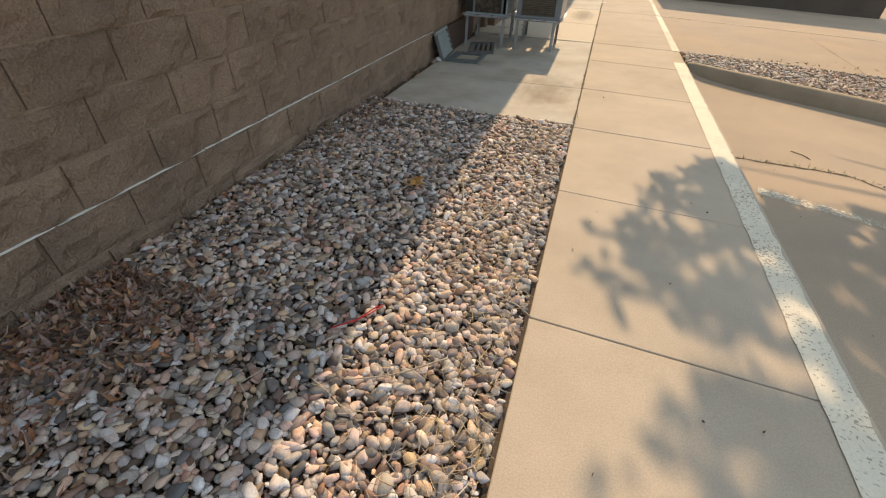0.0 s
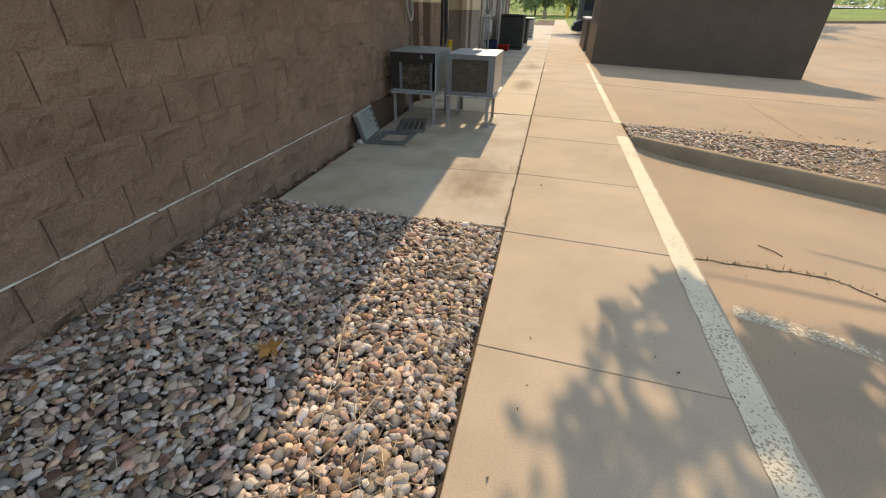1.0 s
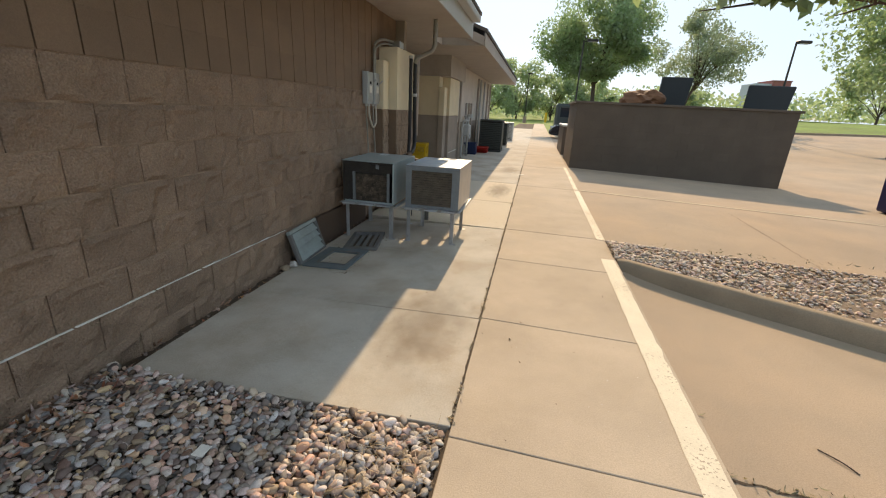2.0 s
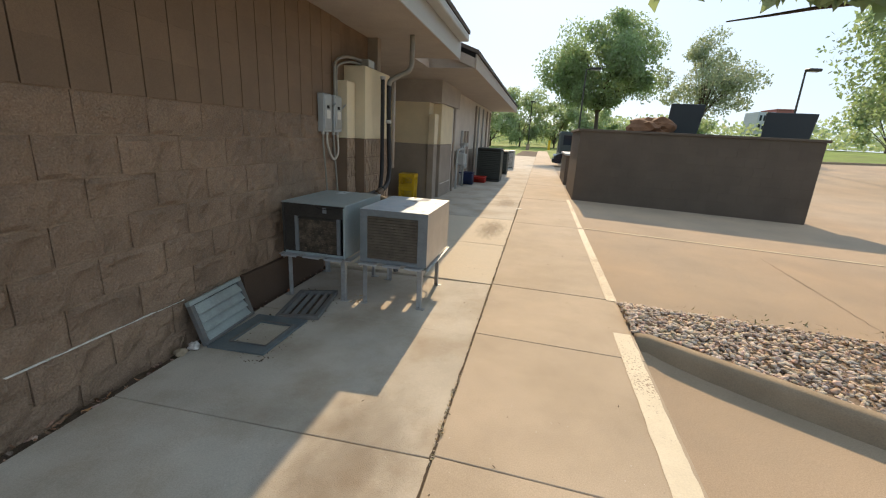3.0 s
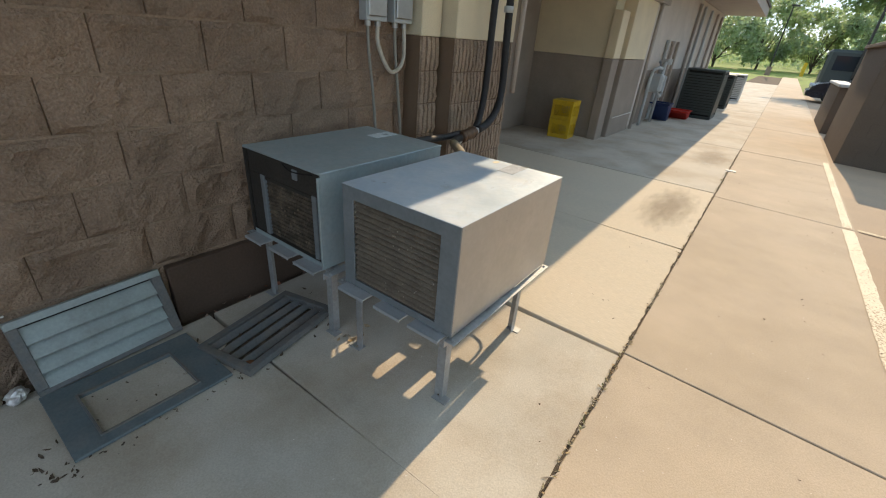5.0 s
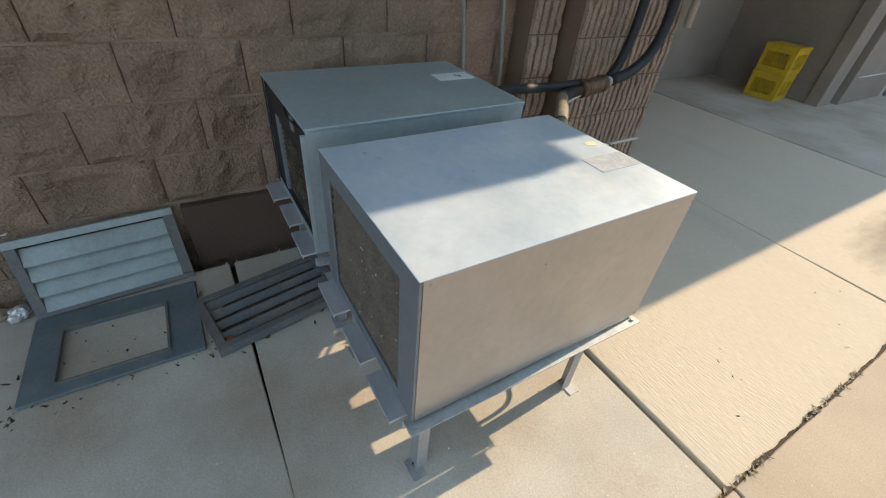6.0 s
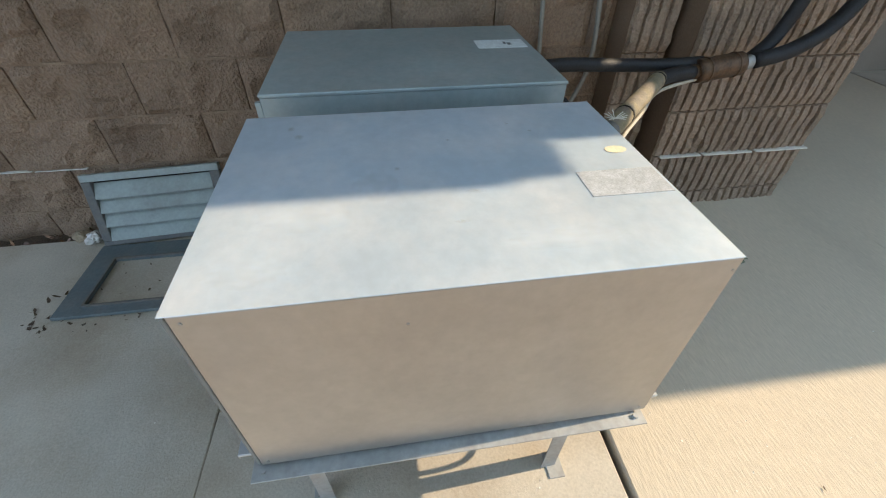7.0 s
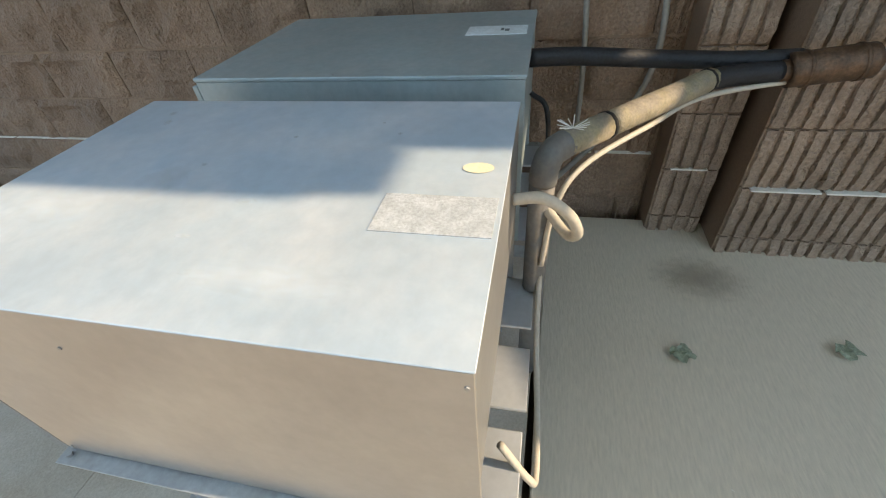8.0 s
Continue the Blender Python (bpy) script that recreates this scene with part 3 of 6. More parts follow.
# ---- ribbed pilasters ----
def ribbed(w, h, seed, pitch=0.044):
    """A split-ribbed block: upright ribs broken off unevenly; face to +x."""
    n = max(2, round(w / pitch))
    bm = bmesh.new()
    nz = 5
    cols = []
    for i in range(n):
        c = -w / 2 + (i + 0.5) * w / n
        half = w / n / 2
        for u, d in ((-half * 0.99, 0), (-half * 0.74, 0), (-half * 0.64, 1), (half * 0.64, 1), (half * 0.74, 0), (half * 0.99, 0)):
            col = []
            for j in range(nz + 1):
                z = -h / 2 + 0.004 + (h - 0.008) * j / nz
                t = 0.015 + 0.013 * noise.noise((i * 2.1 + seed * 7, j * 1.9, d * 3 + seed)) if d else 0.0
                col.append(bm.verts.new((t * (0.55 if j in (0, nz) else 1), c + u + (0.004 * noise.noise((j * 1.9, i * 3 + seed, 5))), z)))
            cols.append(col)
    for a, b in zip(cols, cols[1:]):
        for j in range(nz):
            bm.faces.new((a[j], b[j], b[j + 1], a[j + 1]))
    for sgn in (0, -1):
        line = [c[sgn] for c in cols]
        back = [bm.verts.new((-0.03, v.co.y, v.co.z)) for v in line]
        for k in range(len(line) - 1):
            bm.faces.new((line[k], line[k + 1], back[k + 1], back[k]))
    bmesh.ops.recalc_face_normals(bm, faces=bm.faces)
    return bm


def pilaster(name, x, y0, y1, top, lab, turn_side=True):
    """A projecting pier: ribbed brown courses below, smooth beige paint above."""
    p = tagged(new(name), lab, "pilaster", kind="structure")
    band = LINE + COURSE * 5
    part("lower_core", box(-2.1, x - 0.003, y0, y1, -0.2, band - 0.002), M_BLOCK_SMOOTH, p)
    part("upper_face", box(-2.1, x + 0.012, y0 - 0.004, y1 + 0.004, band, top, 0.005), M_BEIGE, p, "smooth beige painted upper part")
    k = -2
    while LINE + COURSE * k < band - 0.01:
        z0 = LINE + COURSE * k
        n = max(1, round((y1 - y0) / 0.4))
        for i in range(n):
            w = (y1 - y0) / n
            part("ribbed_block", mesh_shift(ribbed(w, COURSE, k * 3.7 + i + x), x, y0 + w * (i + 0.5), z0 + COURSE / 2), M_RIB, p)
        k += 1
    return p


def mesh_shift(bm, x, y, z, rz=0.0):
    bmesh.ops.transform(bm, matrix=pose(x, y, z, 0, 0, rz), verts=bm.verts)
    return bm


pilaster("wall_pier", -1.80, 7.27, 7.46, 1.90, "narrow ribbed brown pier with beige top")
pilaster("wall_pier", -1.69, 7.49, 8.26, 2.08, "broad ribbed brown pier with beige painted upper half")
# ragged drip lip across the pier
lip = tagged(new("pier_flashing"), "bent white flashing strip across the ribbed pier", "flashing", kind="structure")
for a, b in ((7.30, 7.42), (7.52, 7.72), (7.735, 7.98), (8.0, 8.27)):
    part("flashing_strip", box(-1.83, -1.788 if a < 7.45 else -1.663, a, b, LINE - 0.003, LINE + 0.003, 0.001), M_WHITE, lip)

# recess behind the pier and the stepped block beyond it
recess = tagged(new("wall_recess"), "brown painted recessed wall beside the piers", "wall", kind="structure")
RX = -3.30
part("back_wall", box(RX - 0.2, RX, 8.0, 12.2, -0.2, 2.9), M_STEPBASE, recess)
part("return_wall", box(RX, -1.80, 8.15, 8.255, -0.2, 2.9), M_STEPBASE, recess)
BAND2 = 1.19
step = tagged(new("wall_step"), "stepped building corner, dark brown below and beige above", "wall", kind="structure")
part("lower_core", box(RX, -2.12, 11.95, 14.0, -0.2, BAND2), M_STEPBASE, step, "dark brown lower wall")
part("upper_face", box(RX, -2.12, 11.945, 14.0, BAND2 + 0.002, 2.05), M_BEIGE, step, "beige upper wall")
part("head", box(RX, -1.86, 11.93, 14.0, 2.052, 2.9), M_SOFFIT, step, "dark brown beam over the corner")
for x0, x1, y0, y1, top in ((-2.12, -1.98, 11.90, 12.2, 1.82), (-2.12, -1.93, 12.30, 13.5, 2.05)):
    part("corner_pier", box(x0, x1, y0, y1, -0.2, BAND2 - 0.004, 0.008), M_STEPBASE, step)
    part("corner_pier", box(x0, x1 + 0.004, y0 - 0.004, y1, BAND2, top, 0.008), M_BEIGE, step)
part("drip_strip", box(-2.0, -1.915, 12.4, 13.5, 0.30, 0.308, 0.001), M_WHITE, step)

farwall = tagged(new("wall_far"), "taupe building wall in the shade of the eave", "wall", kind="structure")
part("core", box(-2.4, -2.02, 13.5, 22.3, -0.2, 2.9), M_TAUPE, farwall)
part("base_band", box(-2.02, -2.008, 14.0, 22.3, -0.1, 1.0, 0.004), M_STEPBASE, farwall)
for y in (15.2, 15.7, 16.2, 17.6, 18.3, 19.4, 20.6, 21.6):
    part("downpipe", box(-2.01, -1.95, y, y + 0.07, 0.0, 2.4 if y > 17 else 1.55, 0.01), M_SOFFIT if rnd.random() < 0.7 else M_FASCIA, farwall)

# ---- roofs ----
def wedge(y0, y1, x_out, x_in, z_out, z_in, thick):
    bm = bmesh.new()
    pr = [(x_out, z_out), (x_out, z_out + thick), (x_in, z_in + thick), (x_in, z_in)]
    a = [bm.verts.new((x, y0, z)) for x, z in pr]
    b = [bm.verts.new((x, y1, z)) for x, z in pr]
    for k in range(4):
        j = (k + 1) % 4
        bm.faces.new((a[k], a[j], b[j], b[k]))
    bm.faces.new(a[::-1]), bm.faces.new(b)
    bmesh.ops.recalc_face_normals(bm, faces=bm.faces)
    return bm


roof = tagged(new("roof_near"), "low eave with brown soffit over the wall", "roof", kind="structure")
part("soffit", box(-2.6, -1.055, -9.0, 9.50, 2.495, 2.51), M_SOFFIT, roof)
part("fascia", box(-1.053, -1.035, -9.0, 9.50, 2.485, 2.725, 0.003), M_FASCIA, roof, "grey painted fascia board")
part("gutter", box(-1.033, -0.900, -9.0, 9.38, 2.70, 2.80, 0.012), M_FASCIA, roof, "grey metal gutter")
part("shingles", wedge(-9.0, 9.40, -0.890, -6.0, 2.80, 4.6, 0.05), M_ROOF, roof)
part("end_board", wedge(9.42, 9.50, -1.06, -6.0, 2.512, 4.25, 0.27), M_SOFFIT, roof)
roof2 = tagged(new("roof_far"), "long dark eave over the far wall", "roof", kind="structure")
part("soffit", box(-3.6, -0.955, 10.4, 22.4, 2.50, 2.52), M_SOFFIT, roof2)
part("fascia", box(-0.953, -0.93, 10.38, 22.4, 2.49, 2.72, 0.003), M_SOFFIT, roof2, "brown fascia board")
part("link_soffit", box(-3.6, -1.75, 9.51, 10.39, 2.50, 2.60), M_SOFFIT, roof2)
part("shingles", wedge(10.36, 22.5, -0.90, -6.0, 2.72, 4.6, 0.06), M_ROOF, roof2)
part("end_board", wedge(10.37, 10.42, -0.96, -6.0, 2.50, 4.5, 0.16), M_SOFFIT, roof2)
bm = bmesh.new()
tri = [[bm.verts.new(p) for p in ((-0.97, y, 2.522), (-5.9, y, 2.522), (-5.9, y, 4.45), (-0.97, y, 2.60))] for y in (10.43, 10.46)]
bm.faces.new(tri[0]), bm.faces.new(tri[1][::-1])
for k in range(4):
    bm.faces.new((tri[0][k], tri[1][k], tri[1][(k + 1) % 4], tri[0][(k + 1) % 4]))
bmesh.ops.recalc_face_normals(bm, faces=bm.faces)
part("gable_board", bm, M_SOFFIT, roof2)
part("link_board", box(-1.80, -1.765, 9.49, 10.40, 2.601, 3.4), M_SOFFIT, roof2)
part("link_shingles", wedge(9.45, 10.35, -1.70, -6.0, 3.10, 4.6, 0.05), M_ROOF, roof2)
building = tagged(new("building_mass"), "body of the low commercial building", "building", kind="structure")
part("wall", box(-14, -2.3, -9.0, 8.1, -0.3, 2.6), M_TAUPE, building)
part("wall", box(-14, -3.55, 8.0, 14, -0.3, 2.6), M_TAUPE, building)
part("wall", box(-14, -2.45, 14.0, 22.3, -0.3, 2.6), M_TAUPE, building)

# ---- dumpster enclosure ----
encl = tagged(new("enclosure_wall"), "dark brown block enclosure wall in shade", "wall", kind="structure")
EY = 13.90
part("core", box(1.16, 6.30, EY + 0.005, EY + 0.19, -0.35, 1.66), M_DARKWALL, encl)
part("side_core", box(1.16, 1.35, EY + 0.19, 16.6, -0.3, 1.66), M_DARKWALL, encl)
part("side_core", box(6.10, 6.30, EY + 0.19, 16.6, -0.4, 1.66), M_DARKWALL, encl)
part("coping", box(1.11, 6.38, EY - 0.04, EY + 0.23, 1.66, 1.72, 0.008), M_DARKWALL, encl)
part("coping", box(1.11, 1.40, EY + 0.23, 16.6, 1.66, 1.72, 0.008), M_DARKWALL, encl)
DBLOCK = mesh_of("block", box(-0.2, 0.2, -0.03, 0.0, -0.1035, 0.1035, 0.0008), M_DARKWALL)
for k in range(9):
    z = 1.66 - 0.2075 * (k + 0.5)
    x = 1.16 - (0.2 if k % 2 else 0)
    while x < 6.28:
        x0, x1 = max(1.16, x), min(6.30, x + 0.406)
        if x1 - x0 > 0.06:
            put("block", DBLOCK, encl, (x0 + x1) / 2, EY + 0.012, z, 0, ((x1 - x0 - 0.0015) / 0.4, 1, 1))
        x += 0.406
lowwall = tagged(new("low_wall"), "low brown block wall with a pale cap", "wall", kind="structure")
part("core", box(1.12, 1.35, 17.6, 20.5, -0.2, 0.95, 0.01), M_DARKWALL, lowwall)
part("cap", box(1.08, 1.40, 17.55, 20.55, 0.95, 1.01, 0.01), M_PALE, lowwall)

# ---- wall-side condensing units ----
def leg_of(st, x, y, z, fx, fy):
    """An angle-iron leg with a bent foot."""
    g = dip(x, y)
    bm = box(x - 0.002 if fx > 0 else x - 0.036, x + 0.036 if fx > 0 else x + 0.002, y, y + 0.003, g + 0.004, z, 0.0006)
    box(x, x + 0.003, min(y, y + 0.036 * fy), max(y, y + 0.036 * fy), g + 0.004, z, 0.0006, bm=bm)
    lg = part("leg", bm, M_STAND, st)
    part("foot", box(x - 0.035, x + 0.035, y - 0.022, y + 0.022, g - 0.001, g + 0.005, 0.001), M_STAND, lg, "bent steel foot plate")
    return lg


def stand(x0, x1, y0, y1, z, lab, planks):
    """A slotted shelf on four angle legs, planks running front to back."""
    st = thing("equipment_stand", lab, "metal stand", "unit stands")
    for a, b, front, back in planks:
        bm = box(a, b, y0 - front, y1 + back, z - 0.010, z - 0.002, 0.0015)
        box(a, b, y0 - front - 0.001, y0 - front + 0.002, z - 0.016, z - 0.002, 0.0006, bm=bm)
        part("plank", bm, M_PLANK, st)
    for xx, s in ((x0, -1), (x1, 1)):
        bm = box(min(xx, xx + s * 0.045), max(xx, xx + s * 0.045), y0 - 0.02, y1 + 0.05, z - 0.014, z - 0.0105, 0.0008)
        box(xx - 0.002, xx + 0.002, y0 - 0.02, y1 + 0.05, z - 0.045, z - 0.011, 0.0008, bm=bm)
        rail = part("rail", bm, M_STAND, st)
        for yy in (y0 + 0.0, y1 + 0.03):
            part("bolt", tube([(xx + s * 0.028, yy, z - 0.0105), (xx + s * 0.028, yy, z - 0.004)], 0.006, 6), M_STAND, rail)
    for yy in (y0 + 0.05, y1 - 0.06):
        part("cross_bar", box(x0, x1, yy, yy + 0.03, z - 0.042, z - 0.0145, 0.001), M_STAND, st)
    for xx, fx in ((x0 + 0.0, 1), (x1 - 0.03, -1)):
        for yy, fy in ((y0 + 0.045, 1), (y1 - 0.06, -1)):
            leg_of(st, xx + 0.004 * (fx > 0), yy, z - 0.02, fx, fy)
    return st


ZS = 0.365
stand(-1.085, -0.543, 6.005, 6.735, ZS, "galvanised angle-iron stand under the clean condensing unit", [(-1.08, -0.930, 0.055, 0.105), (-0.875, -0.735, 0.05, 0.105), (-0.695, -0.550, 0.05, 0.10)])
stand(-1.780, -1.215, 6.0, 6.79, ZS, "galvanised angle-iron stand under the open condensing unit", [(-1.775, -1.635, 0.06, 0.08), (-1.585, -1.430, 0.05, 0.08), (-1.385, -1.235, 0.055, 0.08)])


def screws(parent, spots, r=0.0021):
    for p in spots:
        part("screw", tube([p, (p[0], p[1], p[2] + 0.002)], r, 6), M_STAND, parent)


def sheet_frame(x0, x1, z0, z1, y0, y1, ix0, ix1, iz0, iz1):
    """An upright sheet-metal frame facing -y with a rectangular opening."""
    bm = ring_frame(x0, x1, z0, z1, 0, y1 - y0, ix0, ix1, iz0, iz1, 0.0015)
    for v in bm.verts:
        v.co = Vector((v.co.x, y1 - v.co.z, v.co.y))
    bmesh.ops.recalc_face_normals(bm, faces=bm.faces)
    return bm


# unit with the louvred front
X0, X1, Y0, Y1, Z0, Z1 = -1.086, -0.524, 6.0, 6.787, ZS + 0.001, 0.806
ub = thing("condensing_unit", "clean galvanised box unit with louvred front on a stand", "condenser unit", "condensing units")
top = part("top_panel", box(X0 - 0.0006, X1 + 0.0006, Y0 - 0.003, Y1 + 0.001, Z1 - 0.0024, Z1, 0.0008), M_GALV_TOP, ub)
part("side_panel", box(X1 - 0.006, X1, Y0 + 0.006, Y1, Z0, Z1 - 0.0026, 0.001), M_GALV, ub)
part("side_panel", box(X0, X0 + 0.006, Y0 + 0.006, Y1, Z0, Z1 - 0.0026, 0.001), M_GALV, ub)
part("back_panel", box(X0 + 0.007, X1 - 0.007, Y1 - 0.006, Y1 - 0.001, Z0 + 0.19, Z1 - 0.0026, 0.001), M_GALV, ub)
part("base_tray", box(X0 + 0.001, X1 - 0.001, Y0 + 0.007, Y0 + 0.49, Z0, Z0 + 0.02, 0.001), M_GALV, ub)
part("front_frame", sheet_frame(X0, X1, Z0, Z1 - 0.0026, Y0 - 0.002, Y0 + 0.005, X0 + 0.060, X1 - 0.078, Z0 + 0.032, Z1 - 0.055), M_FRONT, ub)
part("coil", box(X0 + 0.05, X1 - 0.06, Y0 + 0.030, Y0 + 0.06, Z0 + 0.025, Z1 - 0.045), M_COIL, ub, "dirt-caked dark condenser coil")
for i in range(15):
    z = Z0 + 0.044 + i * 0.0235
    bm = box(X0 + 0.056, X1 - 0.074, -0.012, 0.012, -0.0012, 0.0012)
    bmesh.ops.transform(bm, matrix=pose(0, Y0 + 0.014, z, 38, 0, 0), verts=bm.verts)
    part("louvre", bm, M_SLAT, ub)
for i in range(20):
    a, z = min(X1 - 0.1, max(X0 + 0.07, rnd.gauss((X0 + X1) / 2 + 0.02, 0.10))), rnd.uniform(Z0 + 0.05, Z1 - 0.075)
    part("lint_speck", box(a, a + rnd.uniform(0.002, 0.005), Y0 + 0.002, Y0 + 0.005, z, z + rnd.uniform(0.002, 0.006), 0.0006), M_TWIG, ub)
part("label_residue", box(-0.775, -0.695, 6.632, 6.781, Z1 + 0.0002, Z1 + 0.0012), M_PATCH, top, "grey rough glue residue of a lost label")
bm = bmesh.new()
bmesh.ops.create_circle(bm, cap_ends=True, radius=0.018, segments=18)
bmesh.ops.transform(bm, matrix=Matrix.Translation((-0.848, 6.745, Z1 + 0.0012)) @ Matrix.Diagonal((0.8, 1.25, 1, 1)), verts=bm.verts)
part("sealant_spot", bm, M_SPOT, top, "cream round sealant spot")
for p in ((X1, 6.02, 0.79), (X1, 6.78, 0.78), (X1, 6.30, 0.74), (X1, 6.02, 0.38), (X1, 6.77, 0.38)):
    part("screw", tube([p, (p[0] + 0.0015, p[1], p[2])], 0.0028, 6), M_STAND, ub)

# scuffs and bird marks on the clean top
for x, y, rx, ry in ((-0.70, 6.16, 0.045, 0.085), (-0.585, 6.09, 0.035, 0.065), (-0.78, 6.27, 0.06, 0.05), (-0.60, 6.55, 0.03, 0.12), (-0.98, 6.12, 0.016, 0.012), (-1.02, 6.10, 0.014, 0.010), (-0.93, 6.42, 0.006, 0.006), (-0.95, 6.60, 0.006, 0.005), (-0.99, 6.56, 0.005, 0.004), (-0.74, 6.44, 0.010, 0.022), (-0.83, 6.31, 0.007, 0.007), (-0.66, 6.40, 0.006, 0.016)):
    bm = bmesh.new()
    bmesh.ops.create_circle(bm, cap_ends=True, radius=1.0, segments=20)
    mark = part("scuff", bm, M_SCUFF, top, "chalky white scuff mark")
    mark.matrix_basis = pose(x, y, Z1 + 0.0006) @ Matrix.Diagonal((rx, ry, 1, 1))

# unit with the deep hood and open inside
X0, X1, Y0, Y1, Z1 = -1.783, -1.219, 6.0, 6.79, 0.808
ua = thing("condensing_unit", "weathered grey box unit with a deep hood and exposed dark coil", "condenser unit", "condensing units")
top = part("top_panel", box(X0 - 0.003, X1 + 0.003, Y0 - 0.003, Y1 + 0.003, Z1 - 0.010, Z1, 0.0025), M_GALV_DULL, ua)
part("side_panel", box(X1 - 0.006, X1, Y0, Y1, Z0, Z1 - 0.0105, 0.001), M_GALV_DULL, ua)
part("side_panel", box(X0, X0 + 0.006, Y0, Y1, Z0, Z1 - 0.0105, 0.001), M_GALV_DULL, ua)
part("back_panel", box(X0 + 0.007, X1 - 0.007, Y1 - 0.006, Y1, Z0 + 0.19, Z1 - 0.0105, 0.001), M_GALV_DULL, ua)
part("base_tray", box(X0 + 0.007, X1 - 0.007, Y0, Y0 + 0.49, Z0, Z0 + 0.02, 0.001), M_GALV_DULL, ua)
part("hood_flange", box(X1 - 0.010, X1 + 0.002, Y0 - 0.014, Y0, Z0 + 0.005, Z1 - 0.02, 0.001), M_GALV_DULL, ua)
# added black sheet stands for deep shade in the cabinet
part("inner_dark", box(X0 + 0.008, X1 - 0.008, Y0 + 0.20, Y0 + 0.22, Z0 + 0.021, Z1 - 0.012), M_BLACK, ua, "black sheet for the shaded cabinet inside")
for x in (X0 + 0.105, X1 - 0.078):
    part("coil_bracket", box(x, x + 0.028, Y0 + 0.006, Y0 + 0.030, Z0 + 0.022, Z0 + 0.325, 0.002), M_FRONT, ua, "upright steel coil bracket")
part("coil_rim", box(X0 + 0.134, X1 - 0.079, Y0 + 0.012, Y0 + 0.045, Z0 + 0.302, Z0 + 0.320, 0.003), M_LINER, ua, "dark coil rim")
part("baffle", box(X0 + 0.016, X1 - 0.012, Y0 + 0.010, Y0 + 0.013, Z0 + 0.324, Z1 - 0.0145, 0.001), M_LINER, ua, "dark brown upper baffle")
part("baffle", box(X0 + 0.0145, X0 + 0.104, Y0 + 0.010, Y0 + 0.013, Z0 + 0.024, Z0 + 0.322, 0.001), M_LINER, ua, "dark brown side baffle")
part("liner", box(X0 + 0.0065, X0 + 0.014, Y0 + 0.004, Y0 + 0.2, Z0 + 0.021, Z1 - 0.012), M_LINER, ua, "inside face dark with grime and painted shade")
part("liner", box(X1 - 0.009, X1 - 0.0065, Y0 + 0.004, Y0 + 0.2, Z0 + 0.021, Z1 - 0.012), M_LINER, ua, "inside face dark with grime and painted shade")
part("liner", box(X0 + 0.010, X1 - 0.010, Y0 + 0.004, Y0 + 0.2, Z1 - 0.014, Z1 - 0.0105), M_LINER, ua, "inside face dark with grime and painted shade")
part("liner", box(X0 + 0.010, X1 - 0.010, Y0 + 0.004, Y0 + 0.2, Z0 + 0.0205, Z0 + 0.0225), M_LINER, ua, "inside face dark with grime and painted shade")
part("coil", box(X0 + 0.134, X1 - 0.079, Y0 + 0.022, Y0 + 0.048, Z0 + 0.0235, Z0 + 0.300), M_COIL, ua, "dirt-caked dark condenser coil")
for i in range(13):
    z = Z0 + 0.036 + i * 0.0202
    part("coil_fin_bar", box(X0 + 0.136, X1 - 0.081, Y0 + 0.016, Y0 + 0.0215, z, z + 0.008, 0.001), M_COIL, ua)
for i in range(22):
    a, z = rnd.gauss(X0 + 0.30, 0.07), rnd.uniform(Z0 + 0.04, Z0 + 0.28)
    part("lint_speck", box(a, a + rnd.uniform(0.003, 0.012), Y0 + 0.0125, Y0 + 0.0155, z, z + rnd.uniform(0.003, 0.010), 0.0008), M_DUST, ua)
part("front_flange", box(X0 - 0.0005, X0 + 0.016, Y0 - 0.003, Y0 - 0.0002, Z0 + 0.005, Z1 - 0.0105, 0.0006), M_LINER, ua, "dark front flange")
part("wire", tube([(X0 + 0.30, Y0 + 0.004, Z1 - 0.022), (X0 + 0.35, Y0 + 0.001, Z1 - 0.040), (X0 + 0.43, Y0 + 0.002, Z1 - 0.036), (X0 + 0.50, Y0 + 0.006, Z1 - 0.024)], 0.003, 6), M_BLACK, ua, "sagging black wire")
part("bracket", box(X0 + 0.365, X0 + 0.40, Y0 + 0.001, Y0 + 0.009, Z1 - 0.075, Z1 - 0.030, 0.003), M_FRONT, ua, "bent grey mounting bracket")
sticker = part("rating_label", box(-1.605, -1.520, 6.615, 6.775, Z1 + 0.0002, Z1 + 0.0012), M_LABEL, top, "pale blue-white paper label")
for k, (a, b) in enumerate(((6.705, 6.713), (6.716, 6.728))):
    part("label_mark", box(-1.58 + 0.01 * k, -1.555 + 0.008 * k, a, b, Z1 + 0.0014, Z1 + 0.0018), M_FRAME, sticker)
screws(top, [(X1 - 0.012, 6.36, Z1), (X0 + 0.03, 6.05, Z1), (X1 - 0.02, 6.76, Z1)])

# ---- louvre vent leaning on the wall and parts on the pad ----
vent = thing("louvre_vent", "grey-blue metal louvre vent leaning against the wall", "vent")
LW, LH = 0.54, 0.315
vent.matrix_basis = Matrix.Translation((-1.790, 5.305, -0.034)) @ pose(0, 0, 0, 0, -19, 4)
